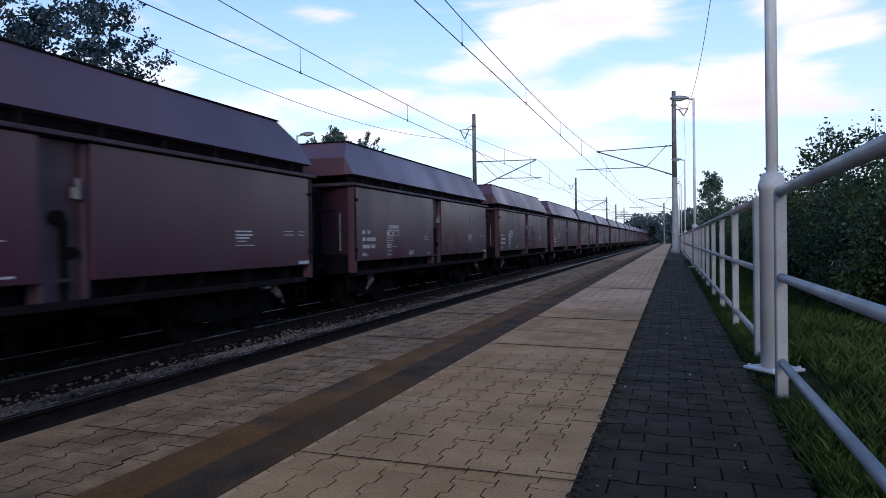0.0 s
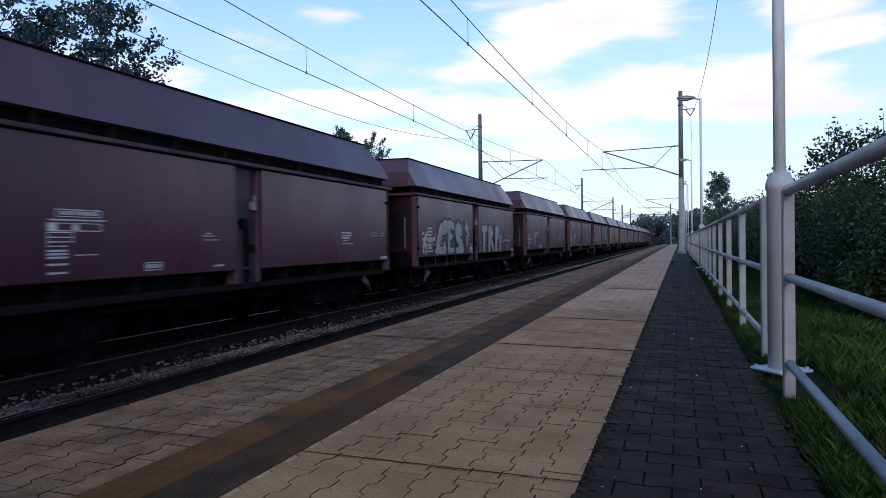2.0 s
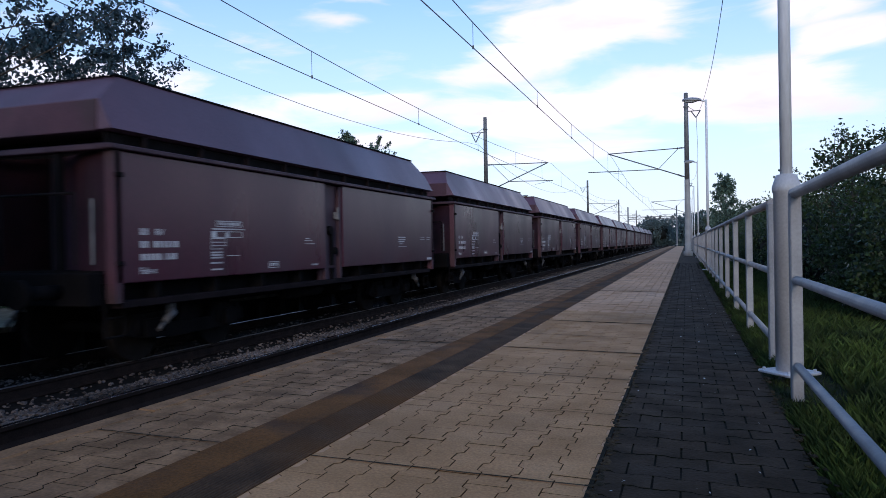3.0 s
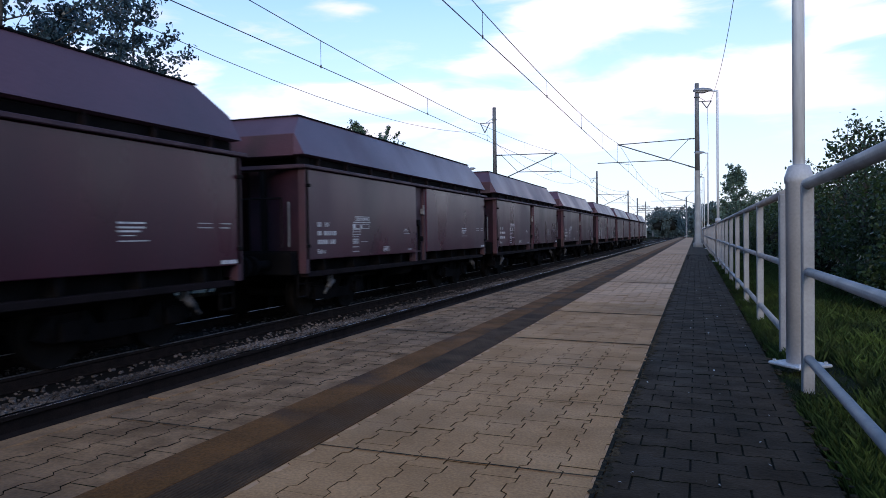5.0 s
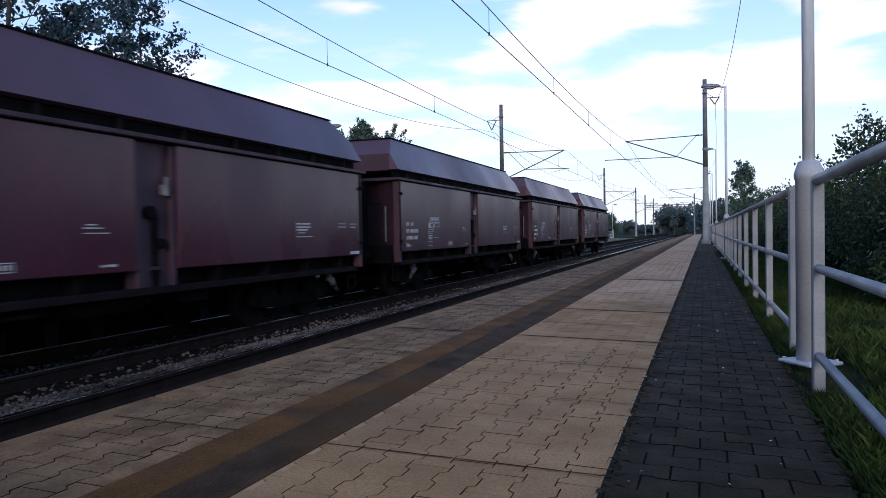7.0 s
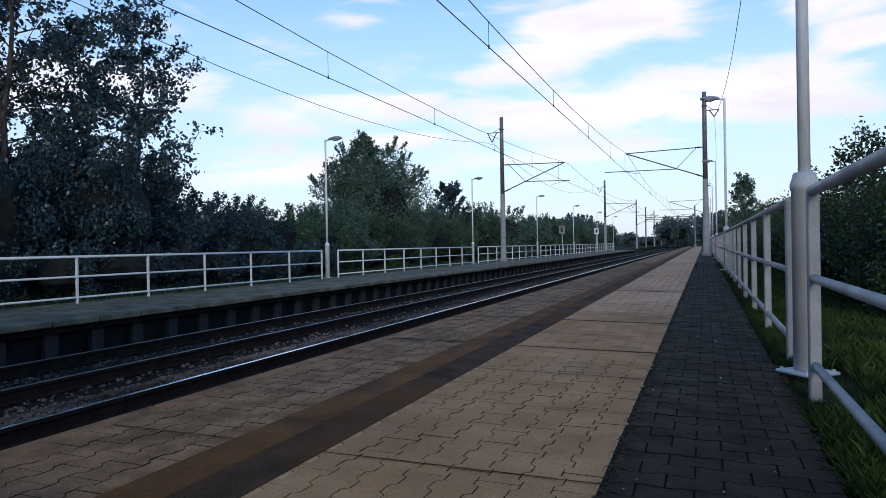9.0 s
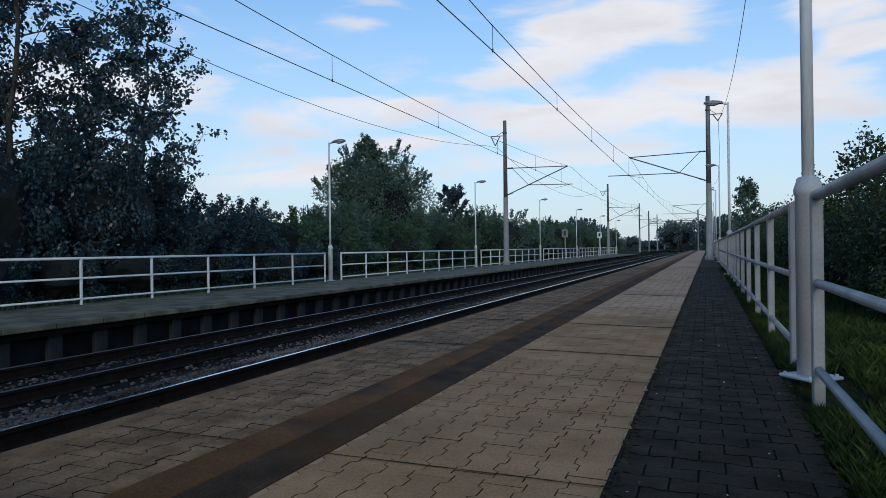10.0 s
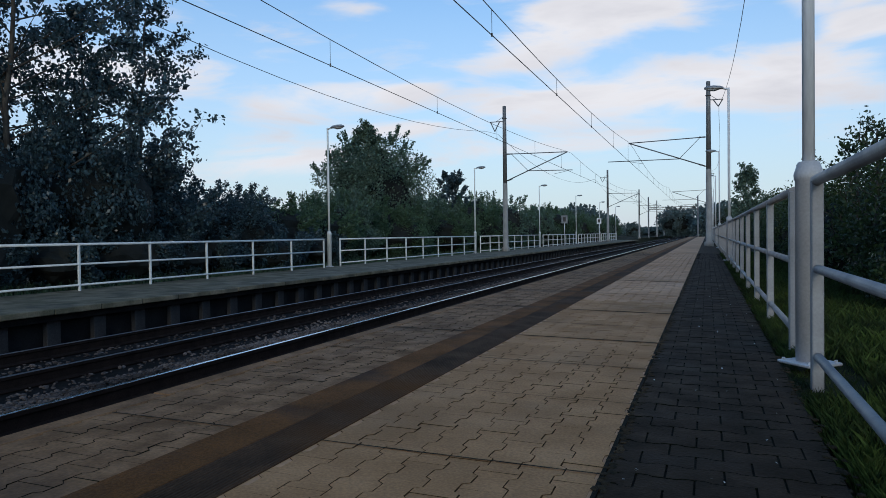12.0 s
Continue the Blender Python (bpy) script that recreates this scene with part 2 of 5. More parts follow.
M = {
    "beige": mat("beige_concrete_paver", (0.51, 0.258, 0.11), (0.39, 0.192, 0.08), 0.8, 0, 2.6, 90, 0.4, 0.3, vary=0.05, spread=True,
                 stain=(0.19, 0.1, 0.045), stain_scale=0.8, stain_amount=0.5, spec=0.22),
    # paler copy of the beige paver: distance haze and grazing sheen in its colour
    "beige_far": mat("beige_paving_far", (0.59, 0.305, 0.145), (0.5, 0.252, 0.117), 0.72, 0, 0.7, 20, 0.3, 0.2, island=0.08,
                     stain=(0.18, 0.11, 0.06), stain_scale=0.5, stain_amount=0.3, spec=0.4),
    "edgepave": mat("grey_beige_paver", (0.35, 0.176, 0.078), (0.185, 0.09, 0.038), 0.8, 0, 5.5, 70, 0.5, 0.35, vary=0.06, spread=True,
                    stain=(0.07, 0.042, 0.026), stain_scale=1.1, stain_amount=0.6, spec=0.22),
    "darkpave": mat("dark_brown_paver", (0.046, 0.027, 0.014), (0.025, 0.016, 0.009), 0.88, 0, 4.0, 70, 0.5, 0.4, vary=0.14, spread=True,
                    stain=(0.018, 0.015, 0.011), stain_scale=1.3, stain_amount=0.6, spec=0.15),
    "bed": mat("sandy_joint_dirt", (0.14, 0.078, 0.036), (0.06, 0.036, 0.018), 0.95, 0, 3, 80, 0.6, 0.4, spec=0.1),
    "sand": mat("sanded_joint", (0.3, 0.165, 0.075), (0.2, 0.11, 0.05), 0.95, 0, 3, 80, 0.6, 0.4, spec=0.1),
    "darkbed": mat("black_joint_dirt", (0.014, 0.011, 0.009), (0.01, 0.011, 0.006), 0.95, 0, 3, 80, 0.6, 0.4, spec=0.1),
    "moss": mat("moss_and_joint_shadow", (0.075, 0.05, 0.026), (0.02, 0.018, 0.012), 0.95, 0, 5, 120, 0.7, 0.6, spec=0.1),
    "rust_strip": mat("rust_stained_asphalt", (0.2, 0.077, 0.019), (0.12, 0.05, 0.015), 0.9, 0, 2.6, 90, 0.6, 0.6,
                      stain=(0.03, 0.023, 0.02), stain_scale=2.2, stain_amount=0.6, spec=0.15),
    "ridge": mat("ribbed_dark_tile", (0.1, 0.054, 0.028), (0.052, 0.031, 0.019), 0.85, 0, 4, 70, 0.5, 0.3,
                 stain=(0.14, 0.06, 0.018), stain_scale=1.0, stain_amount=0.8, spec=0.2),
    "concrete": mat("weathered_concrete", (0.24, 0.2, 0.14), (0.12, 0.108, 0.07), 0.88, 0, 2.4, 40, 0.4, 0.3,
                    stain=(0.075, 0.07, 0.06), stain_scale=1.2, stain_amount=0.6, spec=0.2, spread=True),
    # near-black in place of the shade under the platform edge
    "darkconc": mat("recess_shade_concrete", (0.014, 0.0135, 0.015), (0.008, 0.008, 0.01), 0.9, 0, 2.0, 40, 0.5, 0.3, spec=0.15),
    "galv_dim": mat("dusty_grey_valve_steel", (0.07, 0.068, 0.07), (0.04, 0.038, 0.04), 0.7, 0, 7, 60, 0.4, 0),
    # concrete darkened for the shade below the edge slab
    "pier": mat("shade_dimmed_concrete_pier", (0.05, 0.05, 0.056), (0.03, 0.03, 0.034), 0.85, 0, 2.0, 40, 0.5, 0.3, spec=0.3),
    "sign_grey": mat("faded_grey_sign", (0.2, 0.21, 0.22), (0.15, 0.16, 0.17), 0.6, 0, 3, 30, 0.2, 0),
    "ballast": mat("brown_grey_ballast", (0.014, 0.0115, 0.0105), (0.009, 0.008, 0.0075), 0.95, 0, 2.5, 30, 0.6, 0.6, spec=0.1),
    "stone": mat("crushed_stone", (0.14, 0.115, 0.106), (0.022, 0.018, 0.017), 0.9, 0, 0.8, 60, 0.5, 0.2, island=0.5, spec=0.2),
    "rail_side": mat("rusty_rail", (0.022, 0.014, 0.012), (0.014, 0.01, 0.009), 0.92, 0.0, 5, 70, 0.5, 0.3, spec=0.1),
    "rail_dull": mat("dull_worn_rail_head", (0.26, 0.25, 0.26), (0.16, 0.15, 0.16), 0.45, 0.8, 2, 60, 0.3, 0.0),
    "rail_top": mat("polished_rail_head", (0.85, 0.85, 0.86), (0.75, 0.75, 0.77), 0.2, 1.0, 2, 60, 0.1, 0.0),
    "sleeper": mat("grimy_concrete_sleeper", (0.05, 0.042, 0.036), (0.03, 0.026, 0.023), 0.9, 0, 3, 50, 0.5, 0.3),
    "galv": mat("grey_painted_steel", (0.32, 0.315, 0.32), (0.25, 0.245, 0.25), 0.55, 0.0, 3, 60, 0.2, 0.08,
                stain=(0.2, 0.19, 0.18), stain_scale=3, stain_amount=0.35),
    "sleeve": mat("pale_grey_sleeve_paint", (0.5, 0.49, 0.5), (0.42, 0.41, 0.42), 0.5, 0.0, 3, 60, 0.2, 0.08),
    "pole": mat("galvanised_pole", (0.72, 0.73, 0.76), (0.62, 0.63, 0.66), 0.45, 0.0, 2, 50, 0.2, 0.05, stretch=(1, 1, 0.15)),
    "white": mat("white_painted_rail", (0.8, 0.81, 0.8), (0.7, 0.71, 0.7), 0.5, 0, 3, 60, 0.15, 0.05),
    "flange": mat("pale_zinc_plate", (0.66, 0.67, 0.7), (0.5, 0.51, 0.54), 0.45, 0.3, 9, 60, 0.25, 0.1),
    "mast": mat("dark_grey_mast_steel", (0.19, 0.19, 0.195), (0.14, 0.14, 0.145), 0.6, 0.3, 2, 40, 0.3, 0.1),
    "mastlow": mat("spun_concrete_mast", (0.33, 0.32, 0.3), (0.25, 0.24, 0.23), 0.8, 0, 2, 40, 0.3, 0.1),
    "wire": mat("dark_overhead_wire", (0.05, 0.05, 0.052), None, 0.5, 0.6, 4, 30, 0.2, 0),
    "lamp": mat("grey_lamp_housing", (0.3, 0.31, 0.33), (0.24, 0.25, 0.27), 0.5, 0.2, 4, 50, 0.2, 0),
    "glass": mat("milky_lamp_cover", (0.55, 0.56, 0.58), (0.48, 0.49, 0.5), 0.25, 0, 4, 50, 0.1, 0),
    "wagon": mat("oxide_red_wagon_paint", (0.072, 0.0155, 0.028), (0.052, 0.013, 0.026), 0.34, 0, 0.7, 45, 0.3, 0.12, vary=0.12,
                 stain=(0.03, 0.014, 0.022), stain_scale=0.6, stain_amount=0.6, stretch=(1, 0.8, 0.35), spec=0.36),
    # wagon paint made paler for the sky light on the leaning top
    "wagon_up": mat("sky_lit_upper_wagon_paint", (0.13, 0.062, 0.084), (0.1, 0.054, 0.076), 0.4, 0, 0.6, 40, 0.3, 0.12, vary=0.12,
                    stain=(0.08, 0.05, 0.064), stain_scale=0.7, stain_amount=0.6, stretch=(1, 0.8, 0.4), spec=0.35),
    "wagon_end": mat("bright_oxide_red_end_paint", (0.085, 0.032, 0.044), (0.06, 0.026, 0.038), 0.6, 0, 1.2, 45, 0.35, 0.12, vary=0.1,
                     stain=(0.04, 0.026, 0.026), stain_scale=0.9, stain_amount=0.8, spec=0.3),
    # grime plus the shade under and between wagon parts, in one near-black
    "wagon_dark": mat("grime_and_shade_black", (0.008, 0.007, 0.0078), (0.005, 0.0045, 0.005), 0.95, 0, 2, 40, 0.5, 0.2, spec=0.06),
    "ledge": mat("worn_wagon_ledge", (0.072, 0.036, 0.048), (0.048, 0.026, 0.036), 0.6, 0.1, 1.5, 50, 0.4, 0.1, spec=0.3),
    # sill and wheel dirt, darkened further for the shade below the body
    "sill": mat("dirt_and_shade_sill", (0.015, 0.01, 0.012), (0.01, 0.008, 0.009), 0.85, 0, 1.5, 50, 0.4, 0.1, spec=0.06),
    "wheel": mat("dust_and_shade_wheel", (0.012, 0.01, 0.0095), (0.008, 0.007, 0.007), 0.9, 0.0, 5, 60, 0.4, 0.1, spec=0.08),
    "mark": mat("worn_white_stencil", (0.62, 0.6, 0.6), (0.4, 0.37, 0.38), 0.7, 0, 7, 60, 0.5, 0),
    "lever": mat("pale_grey_lever_paint", (0.2, 0.195, 0.2), (0.12, 0.115, 0.12), 0.6, 0, 7, 60, 0.4, 0),
    "graffiti": mat("silver_spray_paint", (0.36, 0.35, 0.33), (0.25, 0.245, 0.235), 0.5, 0.15, 2.5, 40, 0.25, 0,
                    stain=(0.25, 0.2, 0.19), stain_scale=2, stain_amount=0.5),
    "outline": mat("black_spray_paint", (0.035, 0.03, 0.035), None, 0.6, 0, 3, 40, 0.2, 0),
    "cream": mat("cream_spray_paint", (0.5, 0.43, 0.33), (0.36, 0.3, 0.24), 0.6, 0, 3, 40, 0.3, 0),
    "soil": mat("grassy_soil", (0.03, 0.034, 0.014), (0.022, 0.02, 0.012), 0.95, 0, 0.8, 14, 0.6, 0.5, spec=0.1),
    "grass": mat("fresh_grass", (0.048, 0.078, 0.015), (0.013, 0.025, 0.007), 0.7, 0, 1.2, 20, 0.4, 0, island=0.4, spec=0.2),
    "bark": mat("grey_brown_bark", (0.09, 0.075, 0.06), (0.05, 0.042, 0.035), 0.9, 0, 6, 30, 0.6, 0.6, stretch=(1, 1, 0.3)),
    # blue in the base colour stands in for sky sheen on the leaves
    "leaf_dark": leafmat("sky_sheen_dark_leaves", (0.06, 0.104, 0.118), (0.04, 0.074, 0.086), 0.4),
    "leaf_grey": leafmat("grey_green_leaves", (0.135, 0.2, 0.14), (0.1, 0.16, 0.115)),
    "leaf_mid": leafmat("hedge_leaves", (0.09, 0.155, 0.08), (0.06, 0.115, 0.062)),
    # darker than the hedge leaves, the shrubs' shade is in this colour
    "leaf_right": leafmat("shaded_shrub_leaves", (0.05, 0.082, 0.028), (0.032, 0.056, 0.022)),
    # pale and bluish: distance haze mixed into the leaf colour
    "leaf_far": leafmat("haze_tinted_leaves", (0.14, 0.2, 0.2), (0.11, 0.165, 0.17)),
    # near-black, stands in for the shade inside shrubs
    "core": mat("painted_inner_shade", (0.008, 0.011, 0.009), (0.005, 0.007, 0.006), 0.95, 0, 3, 20, 0.5, 0),
    "sign": mat("white_sign_enamel", (0.75, 0.76, 0.78), None, 0.4, 0, 3, 30, 0.1, 0),
}


# ---------- mesh helpers ----------
def box(bm, x0, x1, y0, y1, z0, z1, bevel=0.0):
    vs = [bm.verts.new(p) for p in ((x0, y0, z0), (x1, y0, z0), (x1, y1, z0), (x0, y1, z0), (x0, y0, z1), (x1, y0, z1), (x1, y1, z1), (x0, y1, z1))]
    fs = [bm.faces.new([vs[i] for i in f]) for f in ((3, 2, 1, 0), (4, 5, 6, 7), (0, 1, 5, 4), (1, 2, 6, 5), (2, 3, 7, 6), (3, 0, 4, 7))]
    if bevel:
        es = list({e for f in fs for e in f.edges})
        bmesh.ops.bevel(bm, geom=es, offset=bevel, segments=1, affect="EDGES", profile=0.5)


def tube(bm, a, b, r0, r1=None, n=8, caps=True):
    r1 = r0 if r1 is None else r1
    a, b = Vector(a), Vector(b)
    q = (b - a).to_track_quat("Z", "Y")
    rings = []
    for c, r in ((a, r0), (b, r1)):
        rings.append([bm.verts.new(c + q @ Vector((r * math.cos(2 * math.pi * i / n), r * math.sin(2 * math.pi * i / n), 0))) for i in range(n)])
    for i in range(n):
        f = bm.faces.new((rings[0][i], rings[0][(i + 1) % n], rings[1][(i + 1) % n], rings[1][i]))
        f.smooth = n > 6
    if caps:
        bm.faces.new(rings[0][::-1])
        bm.faces.new(rings[1])


def lathe(bm, prof, n=20, at=(0, 0, 0)):
    rings = [[bm.verts.new((at[0] + r * math.cos(2 * math.pi * i / n), at[1] + r * math.sin(2 * math.pi * i / n), at[2] + z)) for i in range(n)] for r, z in prof]
    for a, b in zip(rings, rings[1:]):
        for i in range(n):
            f = bm.faces.new((a[i], a[(i + 1) % n], b[(i + 1) % n], b[i]))
            f.smooth = True
    bm.faces.new(rings[-1])
    bm.faces.new(rings[0][::-1])


def prism(bm, outline, axis_lo, axis_hi, axis="y"):
    """A prism of a 2D outline (x, z) along y, or (y, z) along x."""
    def at(p, k):
        return (p[0], k, p[1]) if axis == "y" else (k, p[0], p[1])
    a = [bm.verts.new(at(p, axis_lo)) for p in outline]
    b = [bm.verts.new(at(p, axis_hi)) for p in outline]
    n = len(outline)
    for i in range(n):
        bm.faces.new((a[i], a[(i + 1) % n], b[(i + 1) % n], b[i]))
    bm.faces.new(a[::-1])
    bm.faces.new(b)
    bmesh.ops.recalc_face_normals(bm, faces=bm.faces)


def mesh_of(name, bm, material):
    me = bpy.data.meshes.new(name)
    bm.to_mesh(me)
    bm.free()
    me.materials.append(material)
    return me


def part(name, bm, material, parent, label=""):
    ob = new(name, mesh_of(name, bm, material))
    ob.parent = parent
    if label:
        tagged(ob, label)
    return ob


def share(name, me, parent, m=None, label=""):
    ob = new(name, me)
    ob.parent = parent
    if m is not None:
        ob.matrix_basis = m
    if label:
        tagged(ob, label)
    return ob


def thing(name, label, category, m=None, group="", kind=""):
    ob = new(name)
    ob.empty_display_size = 0.1
    if m is not None:
        ob.matrix_basis = m
    return tagged(ob, label, category, group, kind)


def solid(name, bm, material, label, category, kind="structure", m=None):
    ob = new(name, mesh_of(name, bm, material))
    if m is not None:
        ob.matrix_basis = m
    return tagged(ob, label, category, "", kind)


def quads(name, co, material, per=4):
    """A mesh of loose polygons from an array of corner points (n, per, 3)."""
    n = len(co)
    me = bpy.data.meshes.new(name)
    me.vertices.add(n * per)
    me.vertices.foreach_set("co", np.ascontiguousarray(co, dtype=np.float32).ravel())
    me.loops.add(n * per)
    me.loops.foreach_set("vertex_index", np.arange(n * per, dtype=np.int32))
    me.polygons.add(n)
    me.polygons.foreach_set("loop_start", np.arange(0, n * per, per, dtype=np.int32))
    me.polygons.foreach_set("loop_total", np.full(n, per, dtype=np.int32))
    me.update(calc_edges=True)
    me.materials.append(material)
    return me

# ---------- ground, platforms, tracks ----------
RAIL_Z, FAR_RAIL_Z = -0.475, -0.66
NEAR_X, FAR_X = -4.41, -8.23
FAR_TOP = -0.27
FALL = math.degrees(math.atan(0.025))
rng = np.random.default_rng(7)


def build_ground():
    prof = [(-3000, -0.3), (-60, -0.35), (-15.5, -0.38), (-13.75, -0.42), (-13.7, -1.25), (-10.3, -1.25), (-2.7, -1.25), (0.3, -1.25), (0.44, -0.08),
            (0.9, -0.06), (1.6, -0.12), (3.0, -0.35), (8.0, -0.4), (60, -0.4), (3000, -0.3)]
    ys = [-3000, -200, -40, -10, 0, 3, 6, 10, 15, 25, 40, 70, 120, 200, 500, 3000]
    bm = bmesh.new()
    g = [[bm.verts.new((x, y, z)) for x, z in prof] for y in ys]
    for a, b in zip(g, g[1:]):
        for i in range(len(prof) - 1):
            bm.faces.new((a[i], a[i + 1], b[i + 1], b[i]))
    solid("ground", bm, M["soil"], "grassy earth on both sides of the railway", "ground")


def build_ballast():
    bm = bmesh.new()
    prof = [(-2.78, -1.28), (-2.78, -0.72), (-3.3, -0.665), (-5.6, -0.665), (-6.2, -0.72), (-6.9, -0.845), (-9.6, -0.845), (-10.16, -0.9), (-10.16, -1.28)]
    prism(bm, prof, -80, 420)
    solid("ballast_bed", bm, M["ballast"], "brown-grey crushed stone ballast under the tracks", "ballast")
    # loose stones, one joined mass
    bm = bmesh.new()
    bmesh.ops.create_icosphere(bm, subdivisions=1, radius=1.0)
    v0 = np.array([v.co[:] for v in bm.verts])
    f0 = np.array([[v.index for v in f.verts] for f in bm.faces])
    bm.free()
    n = 30000
    y = np.where(rng.random(n) < 0.06, rng.uniform(-8, 3.5, n), 3.5 + 48 * rng.random(n) ** 1.7)
    x = np.where(rng.random(n) < 0.5, rng.uniform(-6.9, -5.15, n), rng.uniform(-10.05, -4.3, n))
    keep = (np.abs(x + 5.16) > 0.1) & (np.abs(x + 7.48) > 0.1) & (np.abs(x + 8.98) > 0.1)
    x, y = x[keep], y[keep]
    n = len(x)
    r = rng.uniform(0.01, 0.034, n)
    z = np.interp(x, [-10.16, -9.6, -6.9, -6.2, -5.6], [-0.9, -0.845, -0.845, -0.72, -0.665]) + rng.uniform(-0.008, 0.022, n)
    jit = rng.uniform(0.65, 1.3, (n, len(v0), 1))
    sc = np.stack([r * rng.uniform(0.8, 1.4, n), r * rng.uniform(0.8, 1.4, n), r * rng.uniform(0.5, 0.9, n)], 1)
    co = v0[None] * jit * sc[:, None, :] + np.stack([x, y, z], 1)[:, None, :]
    idx = (f0[None] + (np.arange(n) * len(v0))[:, None, None]).reshape(-1, 3)
    me = bpy.data.meshes.new("ballast_stones")
    me.from_pydata(co.reshape(-1, 3).tolist(), [], idx.tolist())
    me.materials.append(M["stone"])
    tagged(new("ballast_stones", me), "loose angular ballast stones between the rails", "gravel", "", "stuff")


def rail_mesh():
    bm = bmesh.new()
    prof = [(-0.075, -0.172), (0.075, -0.172), (0.075, -0.16), (0.012, -0.14), (0.009, -0.05), (0.036, -0.036), (0.036, -0.004), (0.03, 0.0), (-0.03, 0.0),
            (-0.036, -0.004), (-0.036, -0.036), (-0.009, -0.05), (-0.012, -0.14), (-0.075, -0.16)]
    prism(bm, prof, -80, 420)
    return mesh_of("rail", bm, M["rail_side"])


def build_tracks():
    me = rail_mesh()
    bm = bmesh.new()
    arc = [(0.2 * math.sin(q * 0.026), 0.004 - 0.2 * (1 - math.cos(q * 0.026))) for q in range(6, -7, -1)]
    prism(bm, [(-0.034, -0.012), (0.034, -0.012)] + arc, -80, 420)
    top = mesh_of("rail_head", bm, M["rail_top"])
    dull = top.copy()
    dull.materials[0] = M["rail_dull"]
    bm = bmesh.new()
    prism(bm, [(-1.25, -0.3), (1.25, -0.3), (1.25, -0.2), (1.2, -0.185), (0.35, -0.2), (-0.35, -0.2), (-1.2, -0.185), (-1.25, -0.2)], -0.13, 0.13)
    sl = mesh_of("sleeper", bm, M["sleeper"])
    for cx, cz, lab in ((NEAR_X, RAIL_Z, "railway track beside the paved platform, polished rail heads"), (FAR_X, FAR_RAIL_Z, "railway track on which the coal train runs, rails on ballast")):
        tr = thing("railway_track", lab, "railway track", pose(cx, 0, cz), kind="structure")
        for sx in (-0.753, 0.753):
            ra = share("rail", me, tr, pose(sx, 0, 0), "rusty steel rail with bright worn head")
            share("rail_head", top if cx == NEAR_X else dull, ra)
        for i in range(190):
            share("sleeper", sl, tr, pose(0, -4 + 0.6 * i, -0.012))


def bone(half_l=0.1, wide=0.0825, slim=0.0575, side=0.0019, end=0.001):
    w, n, h = wide - side, slim - side, half_l - end
    r = [(w, h), (w, 0.06), (n, 0.04), (n, -0.04), (w, -0.06), (w, -h)]
    return r + [(-x, y) for x, y in r[::-1]]


def paver_mesh(name, material, turned, joint="bed", shape=()):
    bm = bmesh.new()
    o = bone(*shape)
    if turned:
        o = [(y, -x) for x, y in o]
    top = [bm.verts.new((x * 0.993, y * (0.994 if turned else 0.999), 0.0)) for x, y in o]
    low = [bm.verts.new((x, y, -0.003)) for x, y in o]
    base = [bm.verts.new((x, y, -0.016)) for x, y in o]
    bm.faces.new(top)
    for a, b in ((top, low), (low, base)):
        for i in range(len(o)):
            j = (i + 1) % len(o)
            bm.faces.new((b[i], b[j], a[j], a[i])).material_index = 1
    bmesh.ops.recalc_face_normals(bm, faces=bm.faces)
    me = mesh_of(name, bm, material)
    me.materials.append(M[joint])
    return me


def half_paver(name, material, side):
    """Half of a turned paver, cut straight, for the ends of staggered rows. side: which way its whole end points."""
    bm = bmesh.new()
    o = [(0.003, -0.0543), (0.04, -0.0543), (0.06, -0.0793), (0.0968, -0.0793), (0.0968, 0.0793), (0.06, 0.0793), (0.04, 0.0543), (0.003, 0.0543)]
    o = [(x * side, y) for x, y in o]
    top = [bm.verts.new((x, y * 0.975, 0.0)) for x, y in o]
    base = [bm.verts.new((x, y, -0.016)) for x, y in o]
    bm.faces.new(top)
    for i in range(len(o)):
        j = (i + 1) % len(o)
        bm.faces.new((base[i], base[j], top[j], top[i])).material_index = 1
    bmesh.ops.recalc_face_normals(bm, faces=bm.faces)
    me = mesh_of(name, bm, material)
    me.materials.append(M["darkbed"])
    return me


def half_row(parent, material, x, side, ys):
    me = half_paver("half_paver", material, side)
    for y in ys:
        share("half_paver", me, parent, pose(x, y, random.uniform(-0.002, 0.001)))


def lay(parent, me, material_far, cells, limit=300, tight=None):
    """The first cells as pieces of their own, the rest joined into one part; from 5 m on those with tight, sanded joints."""
    for x, y in cells[:limit]:
        share("paver", tight if tight and y > 4.9 + 0.7 * random.random() else me, parent, pose(x, y, random.uniform(-0.002, 0.001), random.uniform(-0.3, 0.3), random.uniform(-0.3, 0.3), random.uniform(-0.6, 0.6)))
    rest = np.array(cells[limit:])
    me = tight or me
    v0 = np.array([v.co[:] for v in me.vertices])
    f0 = [list(p.vertices) for p in me.polygons]
    n = len(rest)
    off = np.concatenate([rest, rng.uniform(-0.0025, 0.0015, (n, 1))], 1)
    co = (v0[None] + off[:, None, :]).reshape(-1, 3)
    faces = [[i + k * len(v0) for i in f] for k in range(n) for f in f0]
    m2 = bpy.data.meshes.new("far_pavers")
    m2.from_pydata(co.tolist(), [], faces)
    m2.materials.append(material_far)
    m2.materials.append(me.materials[1])
    m2.polygons.foreach_set("material_index", np.tile([p.material_index for p in me.polygons], n).astype(np.int32))
    ob = new("far_pavers", m2)
    ob.parent = parent
    tagged(ob, "", "", "", "stuff")


